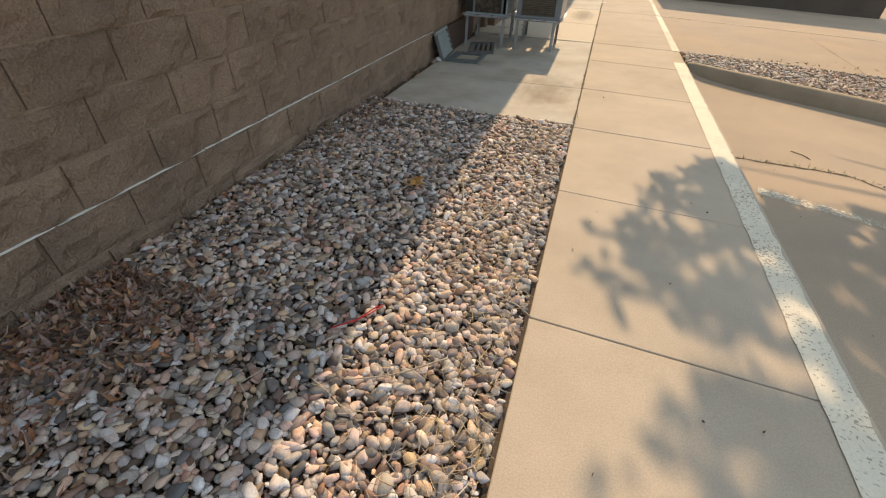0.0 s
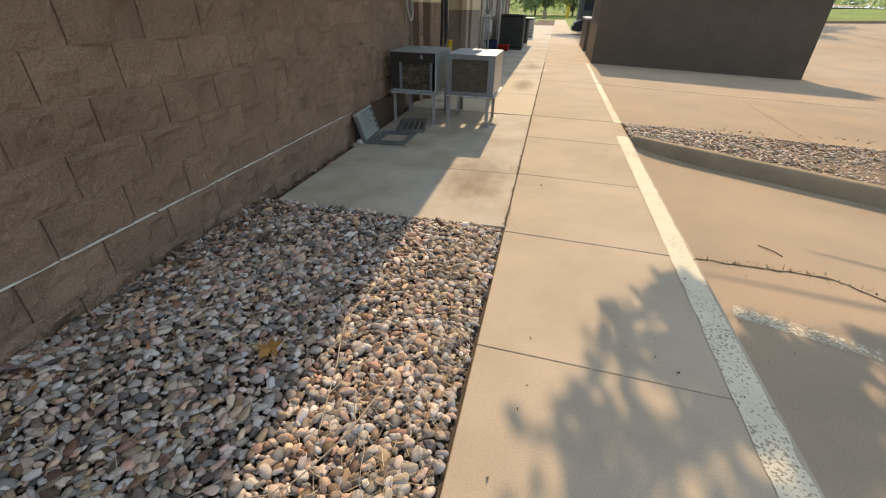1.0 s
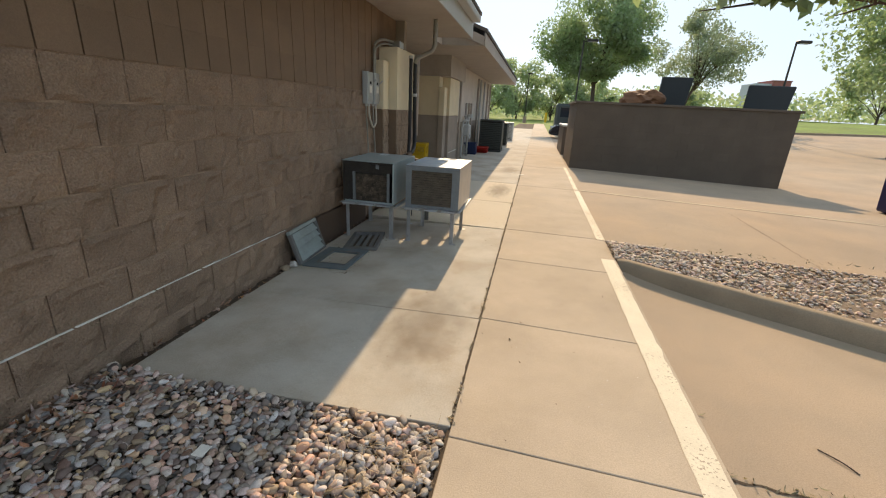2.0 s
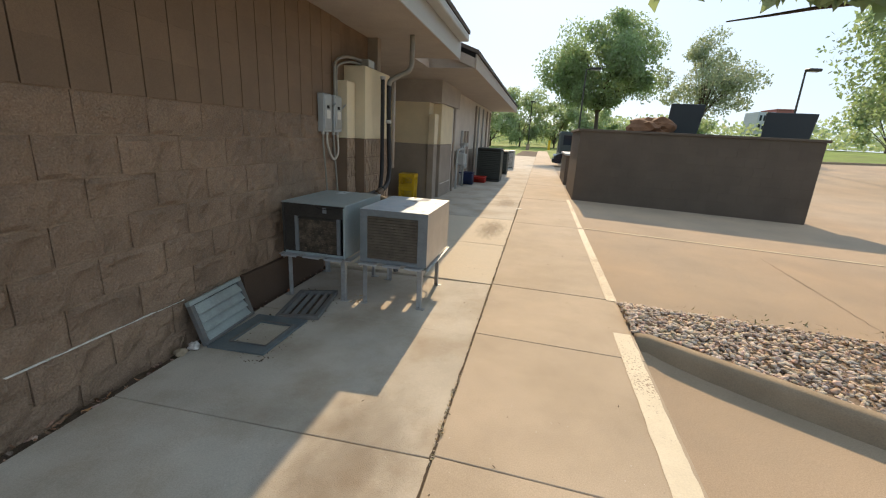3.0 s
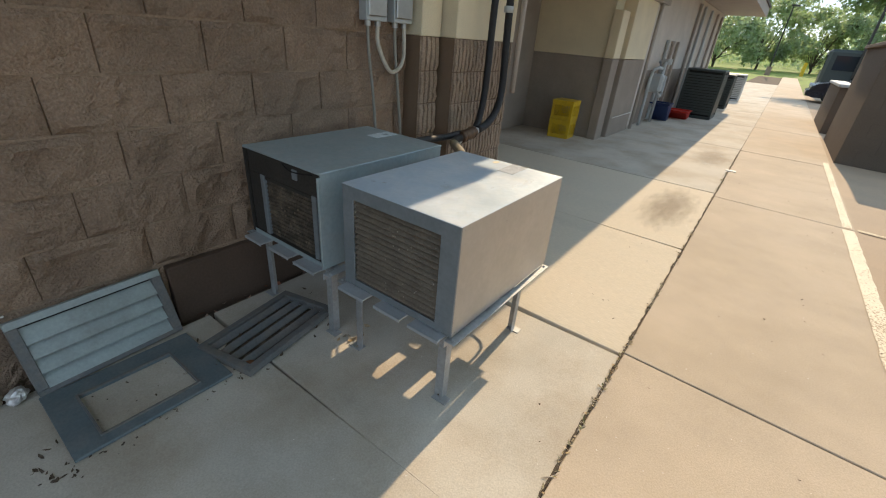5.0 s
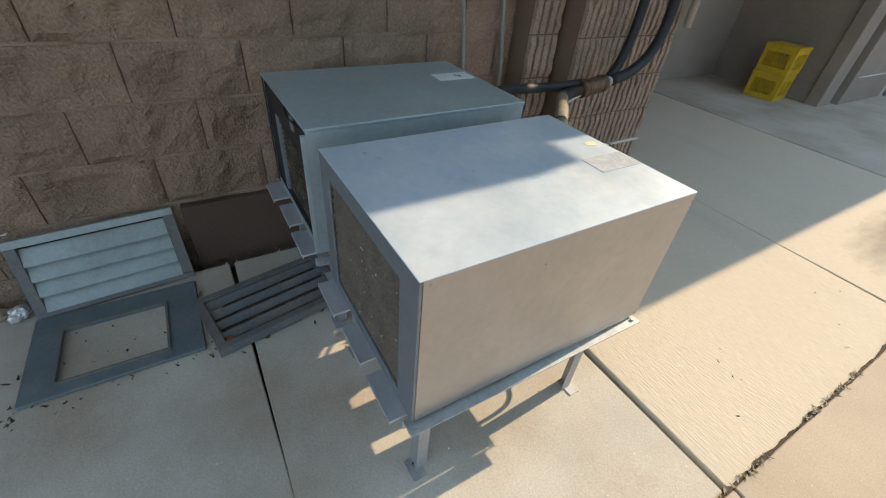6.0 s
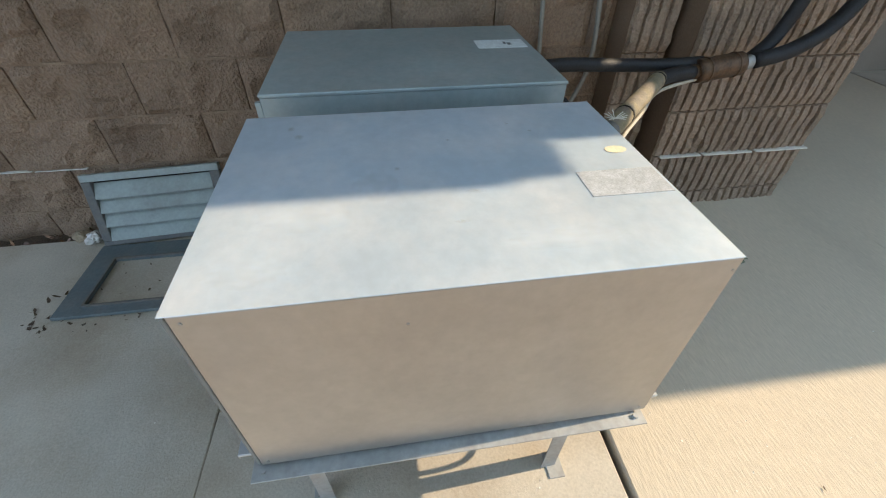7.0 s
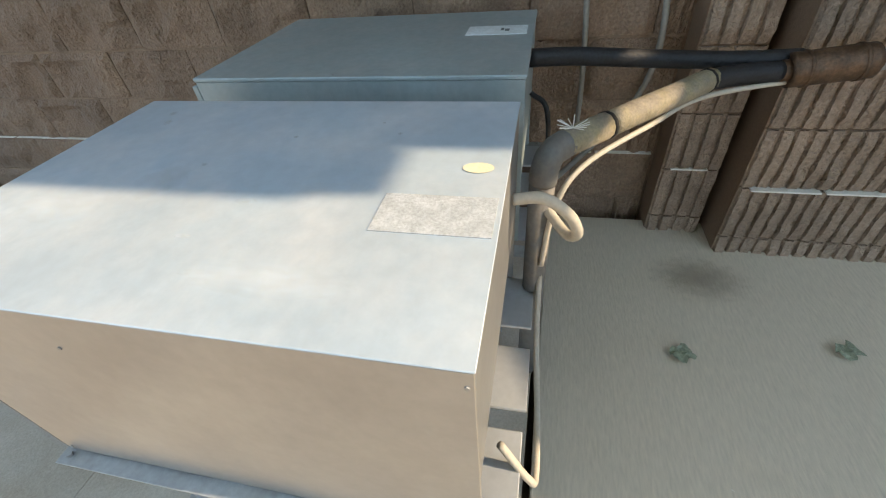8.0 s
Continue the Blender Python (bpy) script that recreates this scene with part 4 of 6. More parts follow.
for a, b, c, d in ((-LW / 2, LW / 2, 0, 0.022), (-LW / 2, LW / 2, LH - 0.03, LH), (-LW / 2, -LW / 2 + 0.035, 0.0225, LH - 0.0305), (LW / 2 - 0.04, LW / 2, 0.0225, LH - 0.0305)):
    part("frame_bar", box(-0.012, 0.022, a, b, c, d, 0.002), M_LOUVRE if c > 0.1 else M_FRAME2, vent)
for i in range(4):
    z = 0.022 + i * 0.0625
    bm = box(-0.0015, 0.0015, -LW / 2 + 0.036, LW / 2 - 0.041, 0, 0.072)
    bmesh.ops.transform(bm, matrix=Matrix.Translation((0.026, 0, z)) @ pose(0, 0, 0, 0, -24, 0), verts=bm.verts)
    part("blade", bm, M_LOUVRE, vent)
part("backing", box(-0.014, -0.0125, -LW / 2 + 0.03, LW / 2 - 0.03, 0.01, LH - 0.01), M_BLACK, vent)

fr = thing("metal_frame", "slate-grey flat metal frame lying on the concrete", "frame")
fr.matrix_basis = pose(-1.54, 5.30, dip(-1.54, 5.3) + 0.001, 0, -1.9, 0) @ Matrix.Translation((1.54, -5.30, 0))
part("border", ring_frame(-1.75, -1.325, 5.03, 5.57, 0.0, 0.014, -1.645, -1.375, 5.125, 5.455, 0.002), M_FRAME, fr)
part("inner_lip", ring_frame(-1.651, -1.369, 5.119, 5.461, 0.0145, 0.022, -1.643, -1.377, 5.127, 5.453), M_FRAME2, fr)

gr = thing("vent_grille", "dark grey metal louvre grille lying on the pad", "grille")
gr.matrix_basis = pose(-1.478, 5.85, dip(-1.478, 5.85) + 0.016, 1, -3, 10.5)
# dark sheet below the blades: leaf dirt and slot shade in one colour
part("leaf_dirt", box(-0.135, 0.13, -0.235, 0.225, -0.0118, -0.009, 0.001), M_COIL, gr, "dark sheet for leaf dirt and shade in the slots")
part("border", ring_frame(-0.170, 0.170, -0.275, 0.265, -0.012, 0.022, -0.138, 0.135, -0.24, 0.23, 0.002), M_FRAME2, gr)
for i in range(4):
    x = -0.125 + i * 0.068
    bm = box(-0.017, 0.017, -0.238, 0.228, -0.0015, 0.0015)
    bmesh.ops.transform(bm, matrix=Matrix.Translation((x + 0.012, 0, 0.006)) @ pose(0, 0, 0, 0, 34, 0), verts=bm.verts)
    part("blade", bm, M_FRAME2, gr)

def crumple(seed, r, at, name, lab, cat, material, flat=0.6):
    bm = bmesh.new()
    bmesh.ops.create_icosphere(bm, subdivisions=3, radius=r)
    for v in bm.verts:
        v.co *= 1 + 0.55 * noise.fractal(v.co * (1.6 / r) * 0.6 + Vector((seed, 0, 0)), 0.8, 2.2, 3)
        v.co.z *= flat
    lo = min(v.co.z for v in bm.verts)
    bmesh.ops.transform(bm, matrix=Matrix.Translation((at[0], at[1], at[2] - lo)), verts=bm.verts)
    return tagged(link(name, bm, material), lab, cat)


crumple(3, 0.032, (-1.80, 4.985, dip(-1.8, 4.98)), "crumpled_foil", "crumpled silver foil by the wall base", "litter", M_FOIL, 0.8)
crumple(5, 0.034, (-1.84, 4.91, dip(-1.84, 4.91) - 0.008), "stone", "grey round stone by the wall base", "stone", M_KERB)
crumple(9, 0.022, (-1.33, 5.645, dip(-1.33, 5.645) - 0.003), "stone", "small reddish stone beside the metal frame", "stone", M_RUST)

# ---- disconnect boxes and conduits on the wall ----
def disconnect(y0, lab):
    d = thing("disconnect_box", lab, "electrical box", "disconnect boxes")
    part("body", box(WX + 0.012, WX + 0.075, y0, y0 + 0.165, 1.372, 1.735, 0.004), M_BOXGREY, d)
    door = part("door", box(WX + 0.0755, WX + 0.088, y0 + 0.012, y0 + 0.153, 1.395, 1.725, 0.006), M_GALV, d)
    part("nameplate", box(WX + 0.0882, WX + 0.0892, y0 + 0.05, y0 + 0.10, 1.595, 1.625), M_BLACK, door, "small dark nameplate")
    part("nameplate", box(WX + 0.0882, WX + 0.0892, y0 + 0.045, y0 + 0.12, 1.50, 1.58), M_WHITE, door, "pale printed sticker")
    part("handle", tube([(WX + 0.06, y0 + 0.165, 1.60), (WX + 0.075, y0 + 0.18, 1.615), (WX + 0.12, y0 + 0.18, 1.655)], 0.008, 8), M_GALV, d, "switch lever")
    for dy in (0.035, 0.115):
        part("fitting", tube([(WX + 0.045, y0 + dy, 1.345), (WX + 0.045, y0 + dy, 1.373)], 0.018, 10), M_GALV, d)
    return d


disconnect(6.845, "grey steel electrical disconnect box on the wall")
disconnect(7.07, "grey steel electrical disconnect box with lever on the wall")


def pipe(name, pts, r, material, lab, cat, seg=10, soft=True):
    return tagged(link(name, tube(pts, r, seg, soft=soft), material, smooth=True), lab, cat)


CX = WX + 0.045
pipe("conduit", [(WX + 0.045, 6.88, 1.36), (CX, 6.89, 1.2), (CX, 6.925, 0.95), (CX, 6.955, 0.60), (CX, 6.96, 0.30)], 0.009, M_CONDUIT, "thin grey conduit running down the wall", "conduit")
pipe("conduit", [(WX + 0.045, 7.105, 1.36), (CX, 7.115, 1.2), (CX, 7.15, 0.95), (CX, 7.18, 0.65), (CX, 7.12, 0.45), (CX + 0.1, 6.98, 0.33), (CX + 0.3, 6.86, 0.32)], 0.010, M_CONDUIT, "grey conduit bending from the wall to the units", "conduit")
pipe("flexible_conduit", [(WX + 0.045, 6.96, 1.36), (WX + 0.05, 6.965, 1.24), (WX + 0.06, 7.06, 1.10), (WX + 0.06, 7.17, 1.16), (WX + 0.045, 7.19, 1.36)], 0.012, M_CABLE, "pale flexible conduit looping between the boxes", "conduit")
pipe("conduit", [(WX + 0.04, 7.16, 1.70), (WX + 0.04, 7.16, 1.98), (WX + 0.05, 7.19, 2.08), (WX + 0.10, 7.34, 2.14), (WX + 0.14, 7.75, 2.15)], 0.015, M_CONDUIT, "grey conduit bending over at the wall top", "conduit")
pipe("conduit", [(WX + 0.04, 7.20, 1.70), (WX + 0.04, 7.20, 1.95), (WX + 0.05, 7.23, 2.04), (WX + 0.10, 7.40, 2.10), (WX + 0.14, 7.75, 2.11)], 0.012, M_CONDUIT, "grey conduit bending over at the wall top", "conduit")

jb = thing("junction_box", "grey steel junction box on top of the pier", "electrical box")
part("body", box(-1.84, -1.70, 7.62, 7.80, 2.08, 2.17, 0.005), M_CONDUIT, jb)
part("cover", box(-1.7, -1.695, 7.63, 7.79, 2.09, 2.16, 0.001), M_BOXGREY, jb)

# ---- refrigerant lines ----
pipe("refrigerant_line", [(-1.40, 6.79, 0.785), (-1.44, 6.90, 0.775), (-1.49, 7.10, 0.75), (-1.52, 7.28, 0.735), (-1.53, 7.42, 0.735)], 0.021, M_FOAM, "black foam-insulated refrigerant line", "pipe", 12)
suction = thing("suction_line", "tan tape-wrapped pipe with dark elbow and yellowed patches", "pipe")
part("riser", tube([(-1.060, 6.838, 0.02), (-1.060, 6.838, 0.66)], 0.026, 12), M_FRAME2, suction, "dark grey pipe riser", True)
part("elbow", tube([(-1.060, 6.838, 0.655), (-1.062, 6.842, 0.692), (-1.073, 6.853, 0.714), (-1.097, 6.878, 0.722)], 0.0275, 12), M_FRAME2, suction, "dark grey pipe elbow", True)
part("sleeve", tube([(-1.092, 6.873, 0.722), (-1.175, 6.955, 0.722)], 0.0275, 12), M_TAPE, suction, smooth=True)
part("sleeve", tube([(-1.178, 6.958, 0.722), (-1.30, 7.08, 0.722), (-1.430, 7.205, 0.721)], 0.0265, 12), M_TAPE, suction, smooth=True)
part("tape_ring", tube([(-1.172, 6.952, 0.722), (-1.178, 6.958, 0.722)], 0.0285, 12), M_BLACK, suction, "black tape ring", True)
part("tape_ring", tube([(-1.415, 7.191, 0.721), (-1.420, 7.196, 0.721)], 0.0280, 12), M_BLACK, suction, "black tape ring", True)
part("black_sleeve", tube([(-1.425, 7.20, 0.721), (-1.468, 7.28, 0.718), (-1.497, 7.37, 0.714)], 0.025, 12), M_FOAM, suction, "black foam sleeve", True)
for k in range(16):
    a = rnd.uniform(0, 6.28)
    part("frayed_thread", tube([(-1.105, 6.886, 0.748), (-1.105 + 0.026 * math.cos(a), 6.886 + 0.03 * math.sin(a), 0.752 + rnd.uniform(0, 0.012))], 0.0009, 4), M_WHITE, suction)
dr = thing("filter_drier", "tarnished copper filter canister on the pipe", "pipe fitting")
DA, DB = Vector((-1.50, 7.39, 0.715)), Vector((-1.51, 7.555, 0.733))
part("canister", tube([DA, DA.lerp(DB, 0.06), DA.lerp(DB, 0.94), DB], 0.040, 16, soft=False), M_COPPER, dr, smooth=True)
part("neck", tube([DA - (DB - DA).normalized() * 0.045, DA], 0.019, 12), M_COPPER, dr, smooth=True)
part("end_cap", tube([DA, DA + (DB - DA).normalized() * 0.012], 0.034, 16), M_COPPER, dr, smooth=True)
for q in (DA + (DB - DA).normalized() * 0.03, DB - (DB - DA).normalized() * 0.03):
    part("seam_ring", tube([q, q + (DB - DA).normalized() * 0.006], 0.0425, 16), M_COPPER, dr, smooth=True)
for q in (DA, DB):
    part("collar", tube([q - (DB - DA).normalized() * 0.03, q + (DB - DA).normalized() * 0.012], 0.026, 12), M_COPPER, dr, smooth=True)
pipe("refrigerant_line", [DB, DB + Vector((0.0, 0.04, 0.004))], 0.024, M_STAND, "silver taped joint in the refrigerant line", "pipe", 12)
pipe("refrigerant_line", [(-1.51, 7.61, 0.74), (-1.52, 7.75, 0.77), (-1.54, 7.89, 0.85), (-1.56, 7.97, 1.0), (-1.57, 7.965, 1.3), (-1.57, 7.94, 1.7), (-1.57, 7.935, 1.95)], 0.027, M_FOAM, "black insulated pipe rising against the ribbed pier", "pipe", 12)
pipe("refrigerant_line", [(-1.54, 7.60, 0.72), (-1.57, 7.71, 0.81), (-1.575, 7.755, 1.0), (-1.578, 7.76, 1.4), (-1.578, 7.76, 1.7), (-1.578, 7.755, 1.99)], 0.024, M_FOAM, "black insulated pipe rising against the ribbed pier", "pipe", 12)
pipe("flexible_conduit", [(-0.93, 6.79, 0.70), (-0.93, 6.84, 0.705), (-0.935, 6.885, 0.67), (-0.95, 6.905, 0.62), (-0.99, 6.89, 0.585), (-1.05, 6.85, 0.60)], 0.0105, M_CABLE, "pale looped flexible conduit behind the unit", "cable", 10)
pipe("cable", [(-1.03, 6.85, 0.46), (-1.045, 6.865, 0.60), (-1.105, 6.915, 0.668), (-1.25, 7.06, 0.692), (-1.40, 7.205, 0.695), (-1.54, 7.50, 0.688)], 0.006, M_CABLE, "thin pale control cable beside the pipe", "cable", 8)
pipe("drain_line", [(-1.05, 6.85, 0.62), (-1.04, 6.85, 0.40), (-0.93, 6.855, 0.30), (-0.78, 6.865, 0.25), (-0.66, 6.865, 0.27), (-0.63, 6.85, 0.33), (-0.64, 6.80, 0.42)], 0.007, M_CABLE, "thin grey line looping behind the unit", "cable", 8)
pipe("drain_line", [(-1.30, 6.80, 0.74), (-1.28, 6.84, 0.70), (-1.27, 6.85, 0.5), (-1.26, 6.86, 0.05)], 0.006, M_FOAM, "thin dark line down behind the unit", "cable", 8)

# large pale pipe elbow high on the pier
pipe("vent_pipe", [(-1.57, 7.935, 1.93), (-1.55, 7.94, 1.99), (-1.47, 7.97, 2.04), (-1.36, 8.0, 2.10), (-1.325, 8.02, 2.17), (-1.32, 8.02, 2.28), (-1.32, 8.02, 2.50)], 0.03, M_CONDUIT, "grey pipe elbow rising into the soffit", "pipe", 12)
pipe("pipe_clamp", [(-1.578, 7.755, 1.975), (-1.578, 7.755, 2.01)], 0.031, M_FASCIA, "pale cap on the pipe end", "pipe fitting", 12)
pipe("pipe_clamp", [(-1.57, 7.94, 1.50), (-1.57, 7.94, 1.54)], 0.034, M_FASCIA, "pale clamp round the insulated pipe", "pipe fitting", 12)
pipe("downspout", [(-1.61, 8.23, 0.95), (-1.61, 8.23, 2.06)], 0.022, M_SOFFIT, "slim dark pipe on the pier edge", "pipe", 10)

# ---- river pebbles ----
noise.seed_set(17)


def stone_shapes(n, sub=2):
    """A few pebble forms as vertex and face arrays."""
    out = []
    for k in range(n):
        bm = bmesh.new()
        bmesh.ops.create_icosphere(bm, subdivisions=sub, radius=1.0)
        cuts = [(Vector(noise.random_unit_vector()), 0.52 + 0.06 * (q % 4)) for q in range(8)]
        sx, sy, sz = 1.0, 0.66 + 0.22 * noise.noise((k, 3, 3)), 0.45 + 0.14 * noise.noise((k, 9, 1))
        for v in bm.verts:
            p = v.co.copy()
            p *= 1 + 0.22 * noise.noise(p * 1.1 + Vector((k * 5.3, 0, 0))) + 0.06 * noise.noise(p * 2.7 + Vector((0, k * 3.1, 0)))
            for n, d in cuts:
                over = p.dot(n) - d
                if over > 0:
                    p -= n * over * 0.93
            v.co = Vector((p.x * sx, p.y * sy, p.z * sz))
        bm.verts.index_update()
        out.append((np.array([v.co[:] for v in bm.verts]), np.array([[v.index for v in f.verts] for f in bm.faces])))
        bm.free()
    return out


SHAPES = stone_shapes(12, 2)
SHAPES_LOW = stone_shapes(8, 1)


def scatter_stones(name, spots, material, shapes, g):
    """Joins stones at (x, y, z, radius) into one mesh."""
    V, F, off = [], [], 0
    for x, y, z, r in spots:
        v, f = shapes[g.integers(len(shapes))]
        a, b, c = g.uniform(0, 2 * math.pi), g.normal(0, 0.24), g.normal(0, 0.24)
        ca, sa, cb, sb, cc, sc = math.cos(a), math.sin(a), math.cos(b), math.sin(b), math.cos(c), math.sin(c)
        R = np.array([[ca, -sa, 0], [sa, ca, 0], [0, 0, 1]]) @ np.array([[cb, 0, sb], [0, 1, 0], [-sb, 0, cb]]) @ np.array([[1, 0, 0], [0, cc, -sc], [0, sc, cc]])
        V.append(v @ R.T * r + (x, y, z))
        F.append(f + off)
        off += len(v)
    V, F = np.concatenate(V), np.concatenate(F)
    me = bpy.data.meshes.new(name)
    me.vertices.add(len(V))
    me.vertices.foreach_set("co", V.ravel())
    me.loops.add(len(F) * 3)
    me.loops.foreach_set("vertex_index", F.ravel().astype(np.int32))
    me.polygons.add(len(F))
    me.polygons.foreach_set("loop_start", np.arange(0, len(F) * 3, 3, dtype=np.int32))
    me.polygons.foreach_set("use_smooth", np.ones(len(F), dtype=bool))
    me.materials.append(material)
    me.update()
    return new(name, me)


soil = link("soil_bed", box(-1.93, -0.066, -6.0, 3.375, -0.2, -0.030), M_SOIL)
tagged(soil, "dark soil under the river pebbles", "ground", kind="structure")
soil2 = link("soil_strip", box(-1.93, -1.832, 3.38, 7.3, -0.2, -0.066), M_SOIL)
tagged(soil2, "dirty gap between pad and wall", "ground", kind="structure")


def bed_spots(x0, x1, y0, y1, cell, rmin, rmax, z0, g, keep=1.0):
    s = []
    ny, nx = int((y1 - y0) / cell), int((x1 - x0) / cell)
    for j in range(ny):
        for i in range(nx):
            if g.random() > keep:
                continue
            x, y = x0 + (i + g.random()) * (x1 - x0) / nx, y0 + (j + g.random()) * (y1 - y0) / ny
            r = rmin + (rmax - rmin) * g.random() ** 1.7
            h = 0.010 * noise.noise((x * 2.2, y * 2.2, 1))
            s.append((x, y, z0 + h + r * 0.25 + g.uniform(-0.009, 0.008), r))
    return s


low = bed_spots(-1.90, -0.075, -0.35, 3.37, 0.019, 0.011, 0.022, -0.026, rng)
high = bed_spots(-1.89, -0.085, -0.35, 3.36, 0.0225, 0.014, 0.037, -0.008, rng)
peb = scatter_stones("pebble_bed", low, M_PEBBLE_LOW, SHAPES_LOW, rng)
tagged(peb, "mixed grey, tan and rust river pebbles", "gravel", kind="stuff")
peb = scatter_stones("pebble_bed", high, M_PEBBLE, SHAPES, rng)
tagged(peb, "rounded grey, tan and rust river pebbles", "gravel", kind="stuff")

back = bed_spots(-1.89, -0.085, -5.9, -0.33, 0.034, 0.016, 0.030, -0.016, rng)
tagged(scatter_stones("pebble_bed", back, M_PEBBLE, SHAPES_LOW, rng), "mixed tan and grey river pebbles beside the wall", "gravel", kind="stuff")

# single pebbles nearest the walk, on shared meshes
PEB_ONE = []
for k in range(6):
    v, f = SHAPES[k * 2]
    me = bpy.data.meshes.new("pebble")
    me.from_pydata([tuple(p) for p in v], [], [tuple(int(i) for i in t) for t in f])
    me.polygons.foreach_set("use_smooth", [True] * len(me.polygons))
    me.materials.append(mat("pebble_" + "abcdef"[k], ((0.30, 0.225, 0.17), (0.17, 0.135, 0.11), (0.40, 0.31, 0.225), (0.23, 0.135, 0.09), (0.40, 0.355, 0.29), (0.15, 0.145, 0.135))[k], 0.62, var=0.18, scale=30, fine=200, bump=0.25, depth=0.002, each=0.3))
    PEB_ONE.append(me)
for i in range(290):
    ob = new("pebble", PEB_ONE[rnd.randrange(6)])
    ob.parent = peb
    r = rnd.uniform(0.016, 0.029)
    ob.matrix_basis = pose(rnd.uniform(-1.25, -0.11), rnd.uniform(0.1, 3.3), 0.006, rnd.uniform(-20, 20), rnd.uniform(-20, 20), rnd.uniform(0, 360)) @ Matrix.Diagonal((r, r, r, 1))

# bigger stones that stand out
M_STONES = [mat("stone_pale", (0.42, 0.375, 0.315), 0.65, var=0.12, scale=30, fine=160, bump=0.2, each=0.2),
            mat("stone_tan", (0.36, 0.27, 0.18), 0.65, var=0.15, scale=30, fine=160, bump=0.2, each=0.25),
            mat("stone_slate", (0.14, 0.14, 0.138), 0.6, var=0.15, scale=30, fine=160, bump=0.2, each=0.25),
            mat("stone_rust", (0.24, 0.12, 0.08), 0.65, var=0.15, scale=30, fine=160, bump=0.2, each=0.25)]
KINDS = ("pale grey", "tan", "slate grey", "rust brown")
SMESH = []
for k, m in enumerate(M_STONES):
    row = []
    for q in range(4):
        v, f = SHAPES[(k * 3 + q) % 12]
        me = bpy.data.meshes.new("river_stone")
        me.from_pydata([tuple(p) for p in v], [], [tuple(int(i) for i in t) for t in f])
        me.polygons.foreach_set("use_smooth", [True] * len(me.polygons))
        me.materials.append(m)
        row.append(me)
    SMESH.append(row)
for i in range(110):
    k = rnd.choice((0, 0, 1, 1, 2, 2, 3))
    ob = new("river_stone", SMESH[k][rnd.randrange(4)])
    r = rnd.uniform(0.030, 0.042)
    ob.matrix_basis = pose(rnd.uniform(-1.85, -0.12), rnd.uniform(-0.3, 3.3), 0.004, rnd.uniform(-15, 15), rnd.uniform(-15, 15), rnd.uniform(0, 360)) @ Matrix.Diagonal((r, r, r, 1))
    tagged(ob, "large rounded %s river stone among the pebbles" % KINDS[k], "stone", "large river stones")

isl = []
g2 = np.random.default_rng(5)
for i in range(12500):
    x = 1.105 + 6.6 * g2.random() ** 1.15
    y0 = island_front(x) + 0.15
    y = y0 + (6.78 + 0.02 * noise.noise((x * 3, 0, 0)) - 0.03 * max(0, 1.5 - x) - y0) * g2.random()
    h = 0.045 * min(1.0, (y - y0) * 6, max(0.0, (6.8 - y) * 5))
    isl.append((x, y, level(x, 6.7) + 0.005 + h * g2.random() + (0.02 if y < y0 + 0.3 else 0), g2.uniform(0.014, 0.034)))
tagged(scatter_stones("island_gravel", isl, M_ISLAND, SHAPES, rng), "pinkish tan gravel in the kerbed island", "gravel", kind="stuff")
bm = bmesh.new()
rows = [(bm.verts.new((1.12 + i * 0.1, island_front(1.12 + i * 0.1) + 0.10, 0.0)), bm.verts.new((1.12 + i * 0.1, 6.75, level(1.12 + i * 0.1, 6.75) + 0.006))) for i in range(68)]
for a, b in zip(rows, rows[1:]):
    bm.faces.new((a[0], b[0], b[1], a[1]))
tagged(link("island_soil", bm, M_DUST), "soil under the island gravel", "ground", kind="structure")


# ---- fallen leaves, straw, litter ----
def blades(name, spots, material, lab, cat, g, lobed=False):
    """Many small curled leaves or straws, each its own island."""
    V, F = [], []
    for x, y, z, ln, w in spots:
        a, tilt = g.uniform(0, 6.283), g.normal(0, 0.35)
        d, s = Vector((math.cos(a), math.sin(a), tilt)), Vector((-math.sin(a), math.cos(a), g.normal(0, 0.4)))
        o = len(V)
        curl = g.uniform(0.0, 0.35) * ln
        for t, ww in ((0, 0.15), (0.3, 1.0), (0.65, 0.85), (1, 0.08)):
            c = Vector((x, y, z)) + d * ln * (t - 0.5) + Vector((0, 0, curl * (2 * t - 1) ** 2))
            V += [tuple(c + s * w * ww / 2), tuple(c - s * w * ww / 2)]
        F += [(o, o + 1, o + 3, o + 2), (o + 2, o + 3, o + 5, o + 4), (o + 4, o + 5, o + 7, o + 6)]
    ob = from_arrays(name, V, F, material)
    return tagged(ob, lab, cat, kind="stuff")


g3 = np.random.default_rng(21)
sp = []
for i in range(2300):
    t = g3.random()
    x = -1.88 + abs(g3.normal(0, 0.22))
    y = 0.75 - abs(g3.normal(0, 0.45)) if t < 0.80 else g3.uniform(-0.4, 3.3)
    if t < 0.80:
        x = -1.88 + abs(g3.normal(0, 0.30))
    if x < -0.15:
        sp.append((x, y, 0.022 + g3.uniform(-0.01, 0.012), g3.uniform(0.022, 0.062), g3.uniform(0.006, 0.019)))
blades("leaf_litter", sp, M_DEADLEAF, "dry brown leaves caught among pebbles by the wall", "leaves", g3)
sp = [(-0.09 - abs(g3.normal(0, 0.22)), g3.uniform(-0.6, 3.35), 0.02 + g3.uniform(-0.008, 0.012), g3.uniform(0.03, 0.12), g3.uniform(0.0015, 0.0035)) for i in range(1500)]
